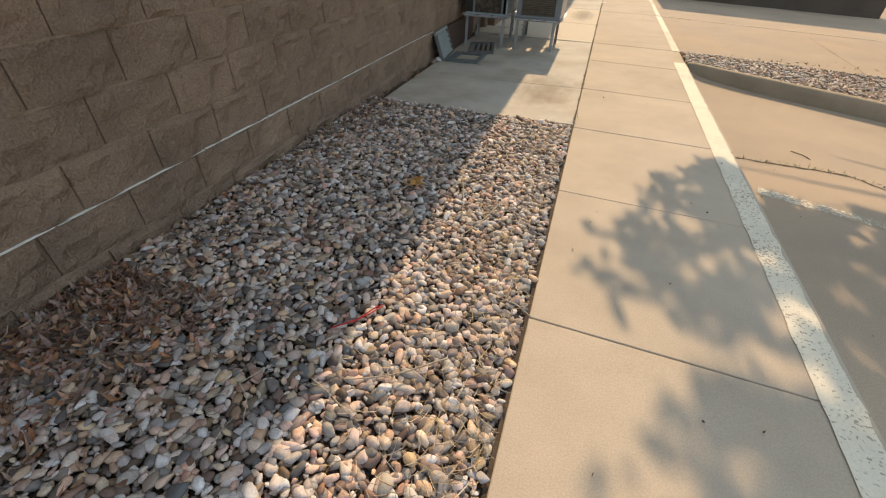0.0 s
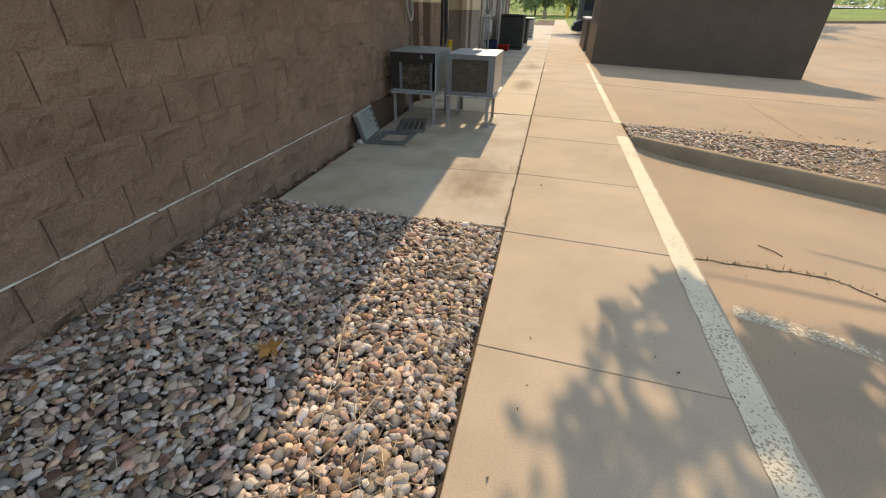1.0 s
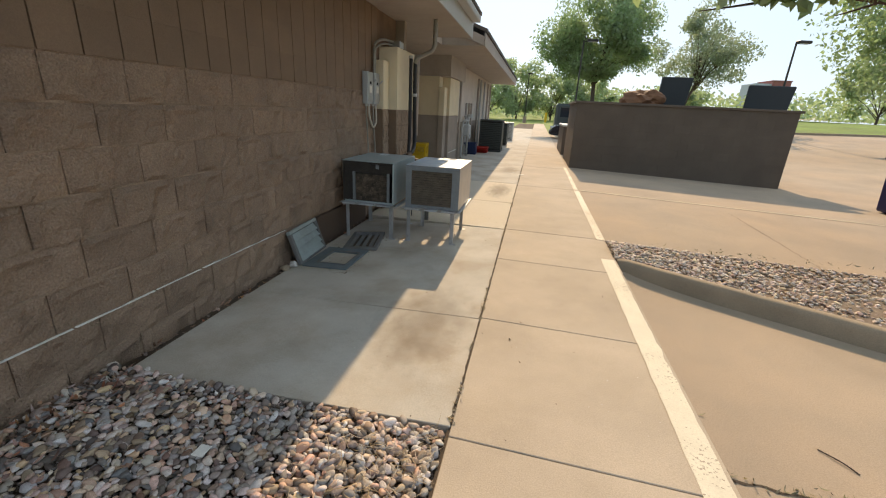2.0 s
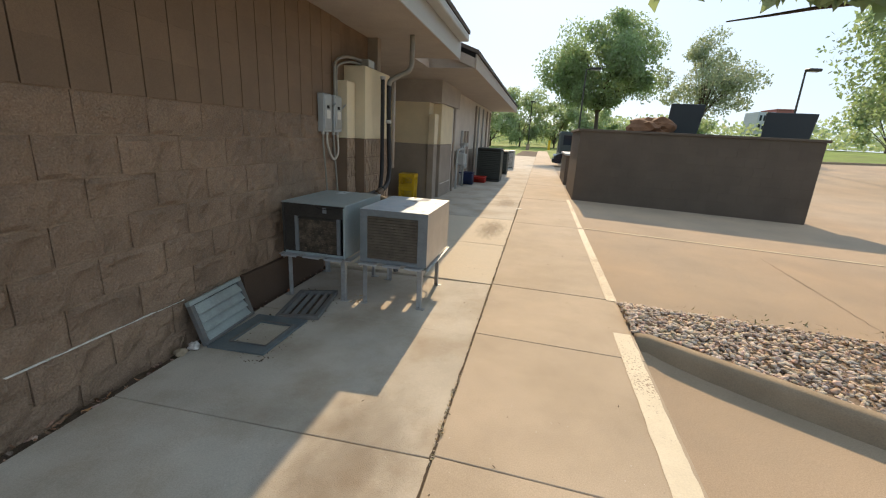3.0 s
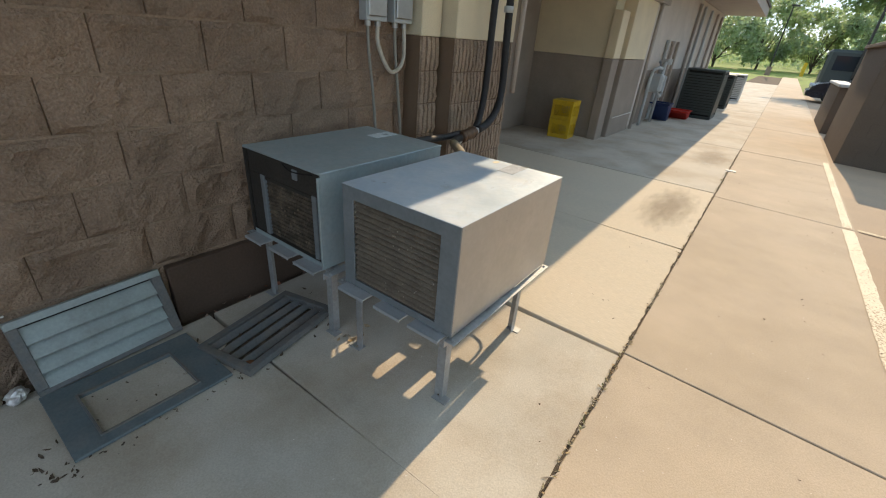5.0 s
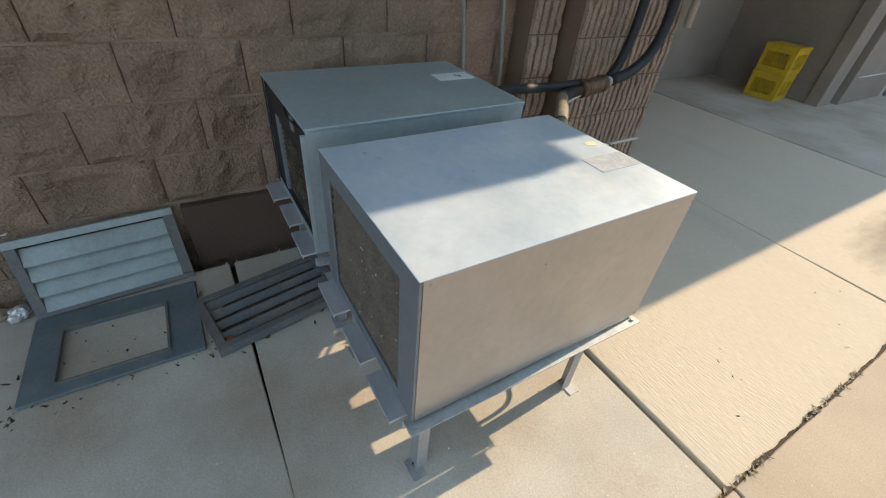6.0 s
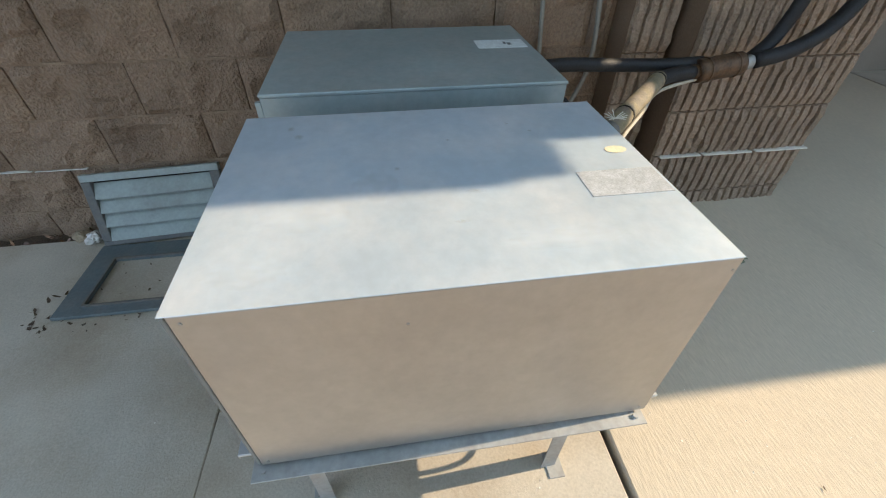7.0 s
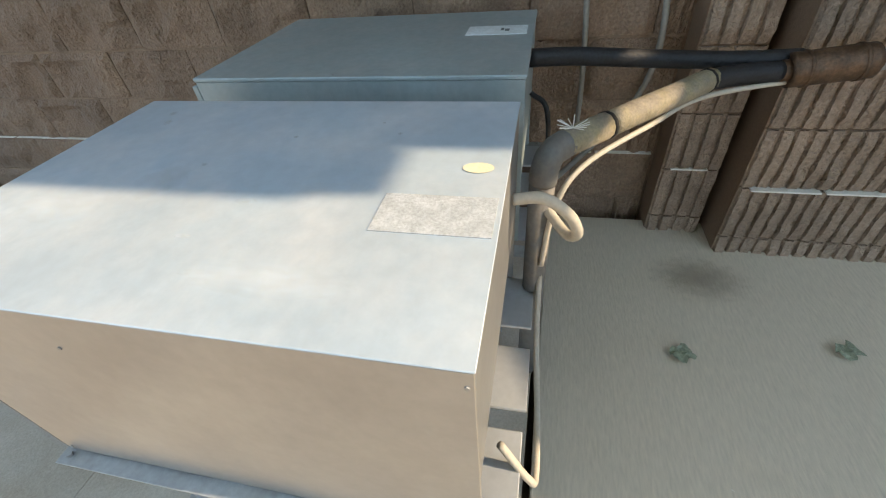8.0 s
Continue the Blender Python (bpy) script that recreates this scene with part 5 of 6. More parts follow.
sp += [(g3.uniform(-1.8, -0.2), g3.uniform(-0.5, 3.3), 0.022, g3.uniform(0.03, 0.1), g3.uniform(0.002, 0.004)) for i in range(260)]
sp = [q for q in sp if q[0] > -1.85]
blades("dry_straw", sp, M_TWIG, "dry straw and grass stems along the sidewalk edge", "straw", g3)
sp = [(-1.87 + g3.uniform(-0.03, 0.05), g3.uniform(3.4, 7.2), -0.040, g3.uniform(0.02, 0.05), g3.uniform(0.01, 0.02)) for i in range(150)]
blades("leaf_litter", sp, M_DEADLEAF, "dry leaf scraps along the wall base", "leaves", g3)
sp = [(-1.48 + 0.12 * g3.normal(), 5.85 + 0.16 * g3.normal(), -0.022, g3.uniform(0.012, 0.03), g3.uniform(0.006, 0.014)) for i in range(60)]
sp += [(-1.30 + 0.03 * g3.normal(), g3.uniform(4.95, 5.6), -0.022, g3.uniform(0.005, 0.016), g3.uniform(0.004, 0.010)) for i in range(40)]
sp += [(-1.5 + 0.09 * g3.normal(), 5.27 + 0.1 * g3.normal(), -0.027, g3.uniform(0.006, 0.018), g3.uniform(0.004, 0.01)) for i in range(14)]
sp += [(-1.36 + 0.05 * g3.normal(), 4.97 + 0.03 * g3.normal(), -0.023, g3.uniform(0.010, 0.026), g3.uniform(0.005, 0.012)) for i in range(16)]
blades("leaf_litter", sp, M_SOIL, "small dark leaf scraps round the metal frame", "leaves", g3)
sp = [(-1.14 + 0.03 * g3.normal(), 6.10 + 0.05 * g3.normal(), -0.018, g3.uniform(0.02, 0.045), g3.uniform(0.012, 0.022)) for i in range(14)]
blades("leaf_litter", sp, M_TWIG, "pale dry leaves gathered at the stand legs", "leaves", g3)
# weeds and straw in the long joint and the lot crack
bm = bmesh.new()
rows = []
for i in range(700):
    y = 3.40 + i * 0.0147
    c = -0.0655 + 0.007 * noise.noise((y * 5.5, 1, 0)) + 0.003 * noise.noise((y * 31, 4, 0))
    w = max(0.0012, 0.0052 + 0.0055 * noise.noise((y * 9, 8, 0)) + 0.004 * noise.noise((y * 27, 2, 0)))
    rows.append((bm.verts.new((c - w, y, 0.0024)), bm.verts.new((c + w, y, 0.0024))))
for a, b in zip(rows, rows[1:]):
    bm.faces.new((a[0], a[1], b[1], b[0]))
tagged(link("crack", bm, M_JOINT), "ragged dirt-filled crack along the sidewalk joint", "crack", kind="structure")
sp = []
for i in range(2100):
    y = g3.uniform(3.4, 13.5)
    k = noise.noise((y * 2.7, 3, 0))
    if k > -0.05:
        sp.append((-0.066 + (0.006 + 0.012 * max(0.0, k)) * g3.normal(), y, 0.004, g3.uniform(0.010, 0.030 + 0.02 * max(0.0, k)), g3.uniform(0.003, 0.009)))
blades("joint_debris", sp[::5], M_WEED, "small dry weeds in the sidewalk joint", "weeds", g3)
blades("joint_debris", sp[1::3], M_TWIG, "straw and grit in the sidewalk joint", "debris", g3)
sp = []
for i in range(70):
    x = g3.uniform(1.13, 2.25)
    yy = 3.54 if x < 1.95 else 3.54 - (x - 1.95) * 0.8
    sp.append((x, yy + 0.02 * g3.normal(), level(x, yy) + 0.006, g3.uniform(0.015, 0.05), g3.uniform(0.003, 0.009)))
for i in range(60):
    sp.append((1.11 + abs(0.03 * g3.normal()), g3.uniform(0.4, 5.2), -0.128, g3.uniform(0.015, 0.04), g3.uniform(0.005, 0.015)))
blades("crack_weeds", sp, M_WEED, "small weeds and dry stems in the lot crack", "weeds", g3)
sp = [(1.6 + 2.4 * g3.random(), 6.80 + 0.05 * g3.normal(), 0.0, g3.uniform(0.03, 0.07), g3.uniform(0.006, 0.014)) for i in range(60)]
blades("island_weeds", sp, M_WEED, "sparse weeds at the island edge", "weeds", g3)
# specks over the paving
sp = [(g3.uniform(-0.6, 3.5), g3.uniform(0.0, 12.5), 0.0, g3.uniform(0.005, 0.018), g3.uniform(0.003, 0.008)) for i in range(300)]
sp = [(x, y, (0.004 if x < 1.1 else level(x, y) + 0.004), a, b) for x, y, z, a, b in sp if not (1.05 < x < 1.15) and not (x > 1.1 and 4.0 < y < 6.9)]
blades("paving_specks", sp, M_SOIL, "scattered dark specks and leaf bits on concrete", "debris", g3)


sp = [(g3.uniform(-0.9, 1.0), g3.uniform(3.5, 10.0), 0.003, g3.uniform(0.003, 0.008), g3.uniform(0.002, 0.005)) for i in range(260)]
sp = [(x, y, z + dip(x, y), a, b) for x, y, z, a, b in sp]
blades("paving_grit", sp, M_WHITE, "tiny pale grit scattered on the concrete", "grit", g3)


def maple_leaf(at, r, lab, rz=0.0):
    """One lobed dry leaf, slightly cupped."""
    bm = bmesh.new()
    c = bm.verts.new((0, 0, 0.004))
    ring = []
    for k in range(20):
        a = 2 * math.pi * k / 20
        rr = r * (1.0 if k % 4 == 0 else 0.50 if k % 2 == 0 else 0.68) * (0.35 if k == 15 else 1)
        ring.append(bm.verts.new((rr * math.cos(a), rr * math.sin(a), 0.010 * math.cos(2 * a) + 0.006)))
    for k in range(20):
        bm.faces.new((c, ring[k], ring[(k + 1) % 20]))
    stem = box(-0.0012, 0.0012, -r * 1.5, -r * 0.2, 0.002, 0.004, bm=bm)
    bmesh.ops.transform(bm, matrix=pose(*at, 8, -6, rz), verts=bm.verts)
    return tagged(link("fallen_leaf", bm, M_GOLD), lab, "leaf")


M_GOLD = mat("golden_leaf", (0.38, 0.19, 0.05), 0.7, var=0.2, scale=50, fine=160, bump=0.3)
maple_leaf((-0.885, 1.92, 0.046), 0.060, "golden brown fallen maple leaf on the pebbles", 40)
bm = tube([(-0.77, 0.74, 0.03), (-0.73, 0.765, 0.040), (-0.69, 0.81, 0.036), (-0.655, 0.85, 0.043), (-0.63, 0.915, 0.034)], 0.0028, 6)
tube([(-0.70, 0.79, 0.034), (-0.66, 0.86, 0.046), (-0.645, 0.90, 0.040)], 0.0025, 6, bm=bm)
tagged(link("red_ribbon", bm, M_RIBBON, smooth=True), "twisted red plastic ribbon lying on the pebbles", "litter")
for pts in ([(-0.62, 2.6, 0.03), (-0.66, 2.2, 0.04), (-0.58, 1.9, 0.035), (-0.5, 1.6, 0.04)], [(-0.3, 0.75, 0.04), (-0.45, 0.62, 0.045), (-0.6, 0.55, 0.035)], [(-0.35, 1.9, 0.04), (-0.42, 1.6, 0.045), (-0.55, 1.35, 0.035)]):
    tagged(link("twig", tube(pts, 0.004, 6, taper=0.002), M_TWIG, smooth=True), "thin dry twig lying on the pebbles", "twig", "twigs")
for i in range(30):
    x, y, a, n = g3.uniform(-0.95, -0.15), g3.uniform(0.2, 3.2), g3.uniform(0, 6.28), g3.uniform(0.08, 0.24)
    pts = [(x + n * (k / 3 - 0.5) * math.cos(a) + g3.normal(0, 0.008), y + n * (k / 3 - 0.5) * math.sin(a) + g3.normal(0, 0.008), 0.036 + g3.uniform(-0.004, 0.008)) for k in range(4)]
    tagged(link("twig", tube(pts, 0.0022, 5, 4, taper=0.0012), M_TWIG, smooth=True), "thin dry twig lying on the pebbles", "twig", "twigs")
tagged(link("paper_scrap", box(-1.02, -0.97, 2.93, 2.99, 0.028, 0.030, 0.0005), M_WHITE), "small white paper scrap on the pebbles", "litter")
tagged(link("paper_scrap", box(-0.10, 0.02, 11.62, 11.70, 0.001, 0.010, 0.002), M_WHITE), "small white paper scrap on the sidewalk joint", "litter")
for at in ((-1.175, 7.285, 0.006), (-1.25, 7.735, 0.006)):
    bm = bmesh.new()
    bmesh.ops.create_grid(bm, x_segments=6, y_segments=6, size=0.03)
    for v in bm.verts:
        v.co.z = 0.012 * (1 + noise.noise(v.co * 60 + Vector(at)))
        v.co.x *= 0.8 + 0.5 * noise.noise((v.co.y * 50, at[0] * 20, 0))
    bmesh.ops.transform(bm, matrix=pose(*at, 0, 0, 30), verts=bm.verts)
    tagged(link("wilted_leaf", bm, M_PALELEAF), "curled pale green wilted leaf on the pad", "leaf", "wilted leaves")
tagged(link("stick", tube([(1.70, 3.86, level(1.70, 3.86) + 0.004), (1.76, 3.79, level(1.76, 3.79) + 0.009), (1.80, 3.73, level(1.80, 3.73) + 0.004)], 0.0035, 6), M_BARK), "short dark stick lying on the lot", "stick")


# ---- trees ----
def tree(at, height, crown, radii, n, leaf, material, lab, g, trunk_r=0.12, clumps=40, low_cut=None, name="tree", extra=()):
    """A trunk with limbs, and a crown of clumped leaves with gaps."""
    t = thing(name, lab, "tree")
    bm = bmesh.new()
    base, c = Vector(at), Vector(crown)
    fork = base.lerp(Vector((c.x, c.y, c.z - radii[2] * 0.75)), 0.9)
    tube([base - Vector((0, 0, 0.3)), base.lerp(fork, 0.5) + Vector((0.05, 0.03, 0)), fork], trunk_r, 9, bm=bm, taper=trunk_r * 0.7)
    centres = []
    while len(centres) < clumps:
        p = Vector(g.normal(0, 1, 3))
        p = p.normalized() * (0.35 + 0.65 * g.random() ** 0.6)
        q = Vector((c.x + p.x * radii[0], c.y + p.y * radii[1], c.z + p.z * radii[2]))
        centres.append(q)
    for e in extra:
        for k in range(3):
            centres.append(Vector(e) + Vector(g.normal(0, 0.12, 3)))
    for q in centres[: clumps // 2]:
        mid = fork.lerp(q, 0.5) + Vector((0, 0, 0.08 * radii[2]))
        tube([fork - Vector((0, 0, g.uniform(0, 0.2) * radii[2])), mid, q], trunk_r * 0.35, 5, 4, bm=bm, taper=trunk_r * 0.05)
    part("trunk", bm, M_BARK, t, smooth=True)
    per = n // clumps
    rc = 0.36 * sum(radii) / 3
    V, F = [], []
    for q in centres:
        k = rc * g.uniform(0.55, 1.25) if q in centres[:clumps] else 0.42
        pts = g.normal(0, 1, (per, 3))
        pts *= (0.45 + 0.55 * g.random((per, 1))) / np.linalg.norm(pts, axis=1, keepdims=True) * k
        pts[:, 2] *= 0.8
        dirs = g.normal(0, 1, (per, 3))
        dirs[:, 2] -= 0.7
        dirs /= np.linalg.norm(dirs, axis=1, keepdims=True)
        sid = np.cross(dirs, g.normal(0, 1, (per, 3)))
        sid /= np.linalg.norm(sid, axis=1, keepdims=True)
        ln = leaf * g.uniform(0.7, 1.3, (per, 1))
        o = pts + np.array(q[:])
        if low_cut is not None:
            ok = low_cut(o[:, 0], o[:, 1], o[:, 2])
            o, dirs, sid, ln = o[ok], dirs[ok], sid[ok], ln[ok]
        m = len(o)
        quad = np.stack([o, o + dirs * ln * 0.45 + sid * ln * 0.27, o + dirs * ln, o + dirs * ln * 0.45 - sid * ln * 0.27], 1).reshape(-1, 3)
        b = len(V)
        V += quad.tolist()
        F += [(b + 4 * i, b + 4 * i + 1, b + 4 * i + 2, b + 4 * i + 3) for i in range(m)]
    cr = from_arrays("crown", V, F, material)
    cr.parent = t
    return t


g4 = np.random.default_rng(33)


def shadow_cut_crown(x, y, z):
    """The shade tree's crown, trimmed by where leaf shadows land: hem, sidewalk lobe, dapple gaps."""
    sx, sy = x + 0.07 * z, y - 1.445 * z
    hem = np.interp(sy, [-3.0, 0.0, 0.46, 0.67, 1.01, 1.34, 1.72, 2.31, 2.67, 3.05, 3.2], [0.0, 0.10, 0.26, 0.44, 0.40, 0.22, 0.17, 0.44, 0.66, 1.0, 9.0])
    wave = 0.06 * np.sin(sx * 23 + 2.0 * np.sin(sy * 9)) + 0.06 * np.sin(sy * 19 + 1.7 * np.sin(sx * 7))
    right = np.interp(sx, [1.0, 1.6, 2.4, 3.2, 6.0], [3.2, 2.9, 3.1, 2.9, 2.8])
    gap = np.abs(sy - 1.02 - 0.30 * (sx - 0.4)) < 0.14 + wave
    gaps = np.sin(sx * 9.1 + 1.9 * np.sin(sy * 5.3)) * np.sin(sy * 8.3 + 1.3 * np.sin(sx * 4.7)) > 0.26
    return (z > 2.25) & (sx > hem + wave) & (sy < right + wave) & ~(gap & (sx < 0.95)) & ~gaps


tree((6.9, 8.6, -0.15), 7, (4.05, 7.0, 4.2), (4.5, 2.8, 2.0), 64000, 0.125, M_LEAF, "leafy shade tree hanging over the gravel island", g4, 0.13, 90,
     low_cut=shadow_cut_crown,
     extra=((1.0, 6.55, 2.80), (1.55, 6.6, 2.62), (2.1, 6.7, 2.58), (2.7, 6.8, 2.52), (3.3, 6.9, 2.5), (3.9, 7.0, 2.45), (2.4, 7.3, 2.95), (3.4, 7.4, 3.0)))
tree((3.9, 35, 0.1), 9.5, (3.75, 35, 6.5), (3.7, 3.3, 2.9), 30000, 0.21, M_LEAF, "full round green tree beyond the enclosure", g4, 0.17, 60)
tree((10.3, 38, 1.2), 9.5, (11.4, 38, 6.3), (3.1, 2.8, 2.7), 10000, 0.20, M_LEAF_PALE, "airy grey-green tree with a thin leaning trunk", g4, 0.12, 46)
tree((13.6, 50, 2.2), 4.4, (13.9, 50, 3.4), (2.2, 2, 1.3), 3500, 0.26, M_LEAF_FAR, "small rounded tree far behind the enclosure", g4, 0.08, 16)
tree((14.6, 22.5, 0.2), 8, (14.0, 22, 5.3), (3.2, 3.0, 3.0), 14000, 0.19, M_LEAF, "large leafy tree at the far side of the lot", g4, 0.16, 44)
for i, (x, y, h, r) in enumerate([(-8, 74, 8, 5), (-3.5, 80, 10, 5), (2.5, 84, 9, 5), (8, 86, 7, 5), (14, 95, 3.5, 4), (40, 64, 8, 5), (47, 60, 9, 5), (52, 66, 9, 5.5), (46, 48, 8, 4.5), (-14, 70, 9, 5)]):
    z = level(x, y)
    tree((x, y, z - 0.3), h, (x, y, z + h * 0.5), (r, r * 0.8, h * 0.5), 4200, 0.5, M_LEAF_FAR, "distant leafy tree at the edge of the lawn", g4, 0.16, 26, name="far_tree")

# low hedge and woods at the horizon
V, F = [], []
for i in range(26000):
    a = g4.uniform(-1.3, 1.5)
    d = g4.uniform(95, 150)
    x, y = d * math.sin(a), d * math.cos(a)
    z = level(min(x, 60), y) + g4.uniform(0, 1) ** 1.3 * (4.5 + 1.5 * noise.noise((a * 6, 2, 0)))
    s = Vector(g4.normal(0, 1, 3)).normalized() * 0.42
    u = s.cross(Vector(g4.normal(0, 1, 3))).normalized() * 0.30
    o, p = len(V), Vector((x, y, z))
    V += [tuple(p + s), tuple(p + u), tuple(p - s), tuple(p - u)]
    F.append((o, o + 1, o + 2, o + 3))
tagged(from_arrays("far_woods", V, F, M_LEAF_FAR), "hazy line of distant woods", "woods", kind="stuff")


# ---- street lamps ----
def street_lamp(x, y, h, lab, arm=0.5, turn=0.0, lean=0.0):
    t = thing("street_lamp", lab, "street lamp", "parking lot lamps")
    z = level(x, y) - 0.05
    t.matrix_basis = pose(x, y, z, 0, lean, turn)
    part("base", tube([(0, 0, 0), (0, 0, 0.75)], 0.22, 14), M_KERB, t, "round concrete lamp base")
    part("pole", tube([(0, 0, 0.7), (0, 0, h)], 0.06, 10, taper=0.045), M_POLE, t)
    part("arm", tube([(0, 0, h - 0.08), (arm, 0, h - 0.03)], 0.03, 8), M_POLE, t)
    hd = part("head", box(arm - 0.05, arm + 0.62, -0.18, 0.18, h - 0.08, h + 0.06, 0.03), M_POLE, t)
    part("lens", box(arm + 0.02, arm + 0.56, -0.13, 0.13, h - 0.095, h - 0.081), M_PALE, hd)
    return t


street_lamp(13.3, 30, 5.0, "dark square-headed lamp on a tall pole", 0.1, 10)
street_lamp(2.5, 32, 5.9, "dark single-arm parking lot lamp by the tree", 0.25, 0)
street_lamp(-1.3, 56, 5.6, "slim dark parking lot lamp on the lawn", 0.0, 60)
bol = thing("bollard", "yellow steel bollard beside the far sidewalk", "bollard", at=(1.3, 62, level(1.3, 62) - 0.05))
part("post", tube([(0, 0, 0), (0, 0, 1.2)], 0.16, 12), M_YELLOW, bol)
part("cap", tube([(0, 0, 1.2), (0, 0, 1.26)], 0.12, 12), M_YELLOW, bol)


# ---- dumpsters behind the enclosure wall ----
def dumpster(x, y, lab, up=-1, wide=0.36, tall=1.10):
    d = thing("dumpster", lab, "dumpster", "dumpsters")
    z = level(x, y)
    part("body", wedge_box(x - 0.72, x + 0.72, y - 0.6, y + 0.7, z, z + 1.5), M_DUMP, d)
    for s in (-1, 1):
        bm = box(-wide, wide, -0.03, 0.03, 0, tall, 0.02)
        for v in bm.verts:
            v.co.x = v.co.x * (1 + 0.12 * v.co.z) + 0.13 * v.co.z
        bmesh.ops.transform(bm, matrix=Matrix.Translation((x + 0.42 * s, y + 0.1, z + 1.49)) @ pose(0, 0, 0, -8, 0, 0), verts=bm.verts)
        if s == up:
            part("lid", bm, M_DUMP, d, "black plastic lid standing open")
        else:
            bm.free()
            part("lid", box(x + (0.02 if s > 0 else -0.70), x + (0.70 if s > 0 else -0.02), y - 0.6, y + 0.7, z + 1.502, z + 1.54, 0.01), M_DUMP, d, "black plastic lid lying shut")
    return d


def wedge_box(x0, x1, y0, y1, z0, z1):
    bm = box(x0, x1, y0, y1, z0, z1, 0.02)
    for v in bm.verts:
        if v.co.z < (z0 + z1) / 2 and v.co.y < (y0 + y1) / 2:
            v.co.y += 0.2
    return bm


dumpster(4.12, 15.1, "black dumpster with one lid thrown open")
dumpster(5.58, 14.95, "black dumpster with a broad open lid", 1, 0.50, 1.0)
crumple(11, 0.50, (2.95, 15.05, 1.50), "brown_tarp", "crumpled rust-brown sheet heaped in a bin", "tarp", M_RUST, 0.55)
bin_ = thing("trash_bin", "dark bin of heaped waste under the brown sheet", "bin")
part("body", wedge_box(2.0, 3.2, 14.6, 15.6, level(2.5, 15), 1.55), M_BLUE, bin_)

# purple-black bin on the lot
pb = thing("wheeled_bin", "dark purple plastic bin with lid on the lot", "bin")
bx, by, bz = 7.45, 11.2, level(7.45, 11.2)
bm = box(bx - 0.5, bx + 0.5, by - 0.45, by + 0.45, bz + 0.03, bz + 1.0, 0.03)
for v in bm.verts:
    if v.co.z > bz + 0.5:
        v.co.x = bx + (v.co.x - bx) * 1.12
part("body", bm, M_PURPLE, pb)
part("lid", box(bx - 0.62, bx + 0.62, by - 0.52, by + 0.52, bz + 1.0, bz + 1.10, 0.03), M_PURPLE, pb)
for s in (-1, 1):
    part("wheel", tube([(bx + 0.35 * s - 0.03, by + 0.40, bz + 0.09), (bx + 0.35 * s + 0.03, by + 0.40, bz + 0.09)], 0.09, 12), M_TYRE, pb)


# ---- milk crates ----
def crate(at, rz, lab):
    """An open plastic crate with a lattice of holes in its sides."""
    c = thing("milk_crate", lab, "crate", "stacked crates")
    c.matrix_basis = pose(*at, 0, 0, rz)
    w, h = 0.33, 0.28
    for k in range(4):
        bm = bmesh.new()
        box(-w / 2, w / 2, -w / 2, -w / 2 + 0.006, 0, 0.055, 0.002, bm=bm)
        box(-w / 2, w / 2, -w / 2, -w / 2 + 0.006, h - 0.075, h, 0.002, bm=bm)
        for x in (-w / 2, w / 2 - 0.045):
            box(x, x + 0.045, -w / 2, -w / 2 + 0.006, 0.055, h - 0.075, 0.001, bm=bm)
        for i in range(-5, 6):
            for s in (-1, 1):
                x0 = i * 0.04
                q = box(-0.004, 0.004, 0, 0.005, -0.10, 0.10)
                bmesh.ops.transform(q, matrix=Matrix.Translation((x0, -w / 2, 0.13)) @ pose(0, 0, 0, 0, 42 * s, 0), verts=q.verts)
                me = bpy.data.meshes.new("t")
                for v in list(q.verts):
                    v.co.x, v.co.z = max(-w / 2 + 0.04, min(w / 2 - 0.04, v.co.x)), max(0.05, min(h - 0.07, v.co.z))
                q.to_mesh(me)
                q.free()
                bm.from_mesh(me)
                bpy.data.meshes.remove(me)
        box(-w / 2 - 0.004, w / 2 + 0.004, -w / 2 - 0.004, -w / 2, h - 0.03, h - 0.012, 0.001, bm=bm)
        bmesh.ops.transform(bm, matrix=pose(0, 0, 0, 0, 0, 90 * k), verts=bm.verts)
        part("side", bm, M_YELLOW, c)
    part("bottom", box(-w / 2 + 0.01, w / 2 - 0.01, -w / 2 + 0.01, w / 2 - 0.01, 0.004, 0.012, 0.002), M_YELLOW, c)
    return c


crate((-2.46, 11.66, 0.0), 4, "yellow plastic milk crate standing on the pad")
crate((-2.455, 11.66, 0.283), 2, "yellow plastic milk crate stacked upside down on another")
part("bottom", box(-0.16, 0.16, -0.16, 0.16, 0.272, 0.279, 0.002), M_YELLOW, bpy.data.objects["milk_crate.001"])


# ---- far equipment along the wall ----
def condenser(x0, x1, y0, y1, h, material, lab):
    t = thing("outdoor_condenser", lab, "condenser unit", "far condensers")
    body = part("cabinet", box(x0 + 0.02, x1 - 0.02, y0 + 0.02, y1 - 0.02, 0.06, h - 0.05, 0.02), M_BLACK, t)
    part("base", box(x0, x1, y0, y1, 0.0, 0.06, 0.01), material, t)
    part("top", box(x0, x1, y0, y1, h - 0.05, h, 0.015), material, t)
    for a, b in ((x0, y0), (x1 - 0.04, y0), (x0, y1 - 0.04), (x1 - 0.04, y1 - 0.04)):
        part("corner_post", box(a, a + 0.04, b, b + 0.04, 0.06, h - 0.05, 0.004), material, t)
    n = int(h / 0.07)
    for i in range(n):
        z = 0.10 + i * (h - 0.18) / n
        part("louvre", box(x0 + 0.04, x1 - 0.04, y0 + 0.004, y0 + 0.018, z, z + 0.045), material, t)
        part("louvre", box(x1 - 0.018, x1 - 0.004, y0 + 0.04, y1 - 0.04, z, z + 0.045), material, t)
    return t


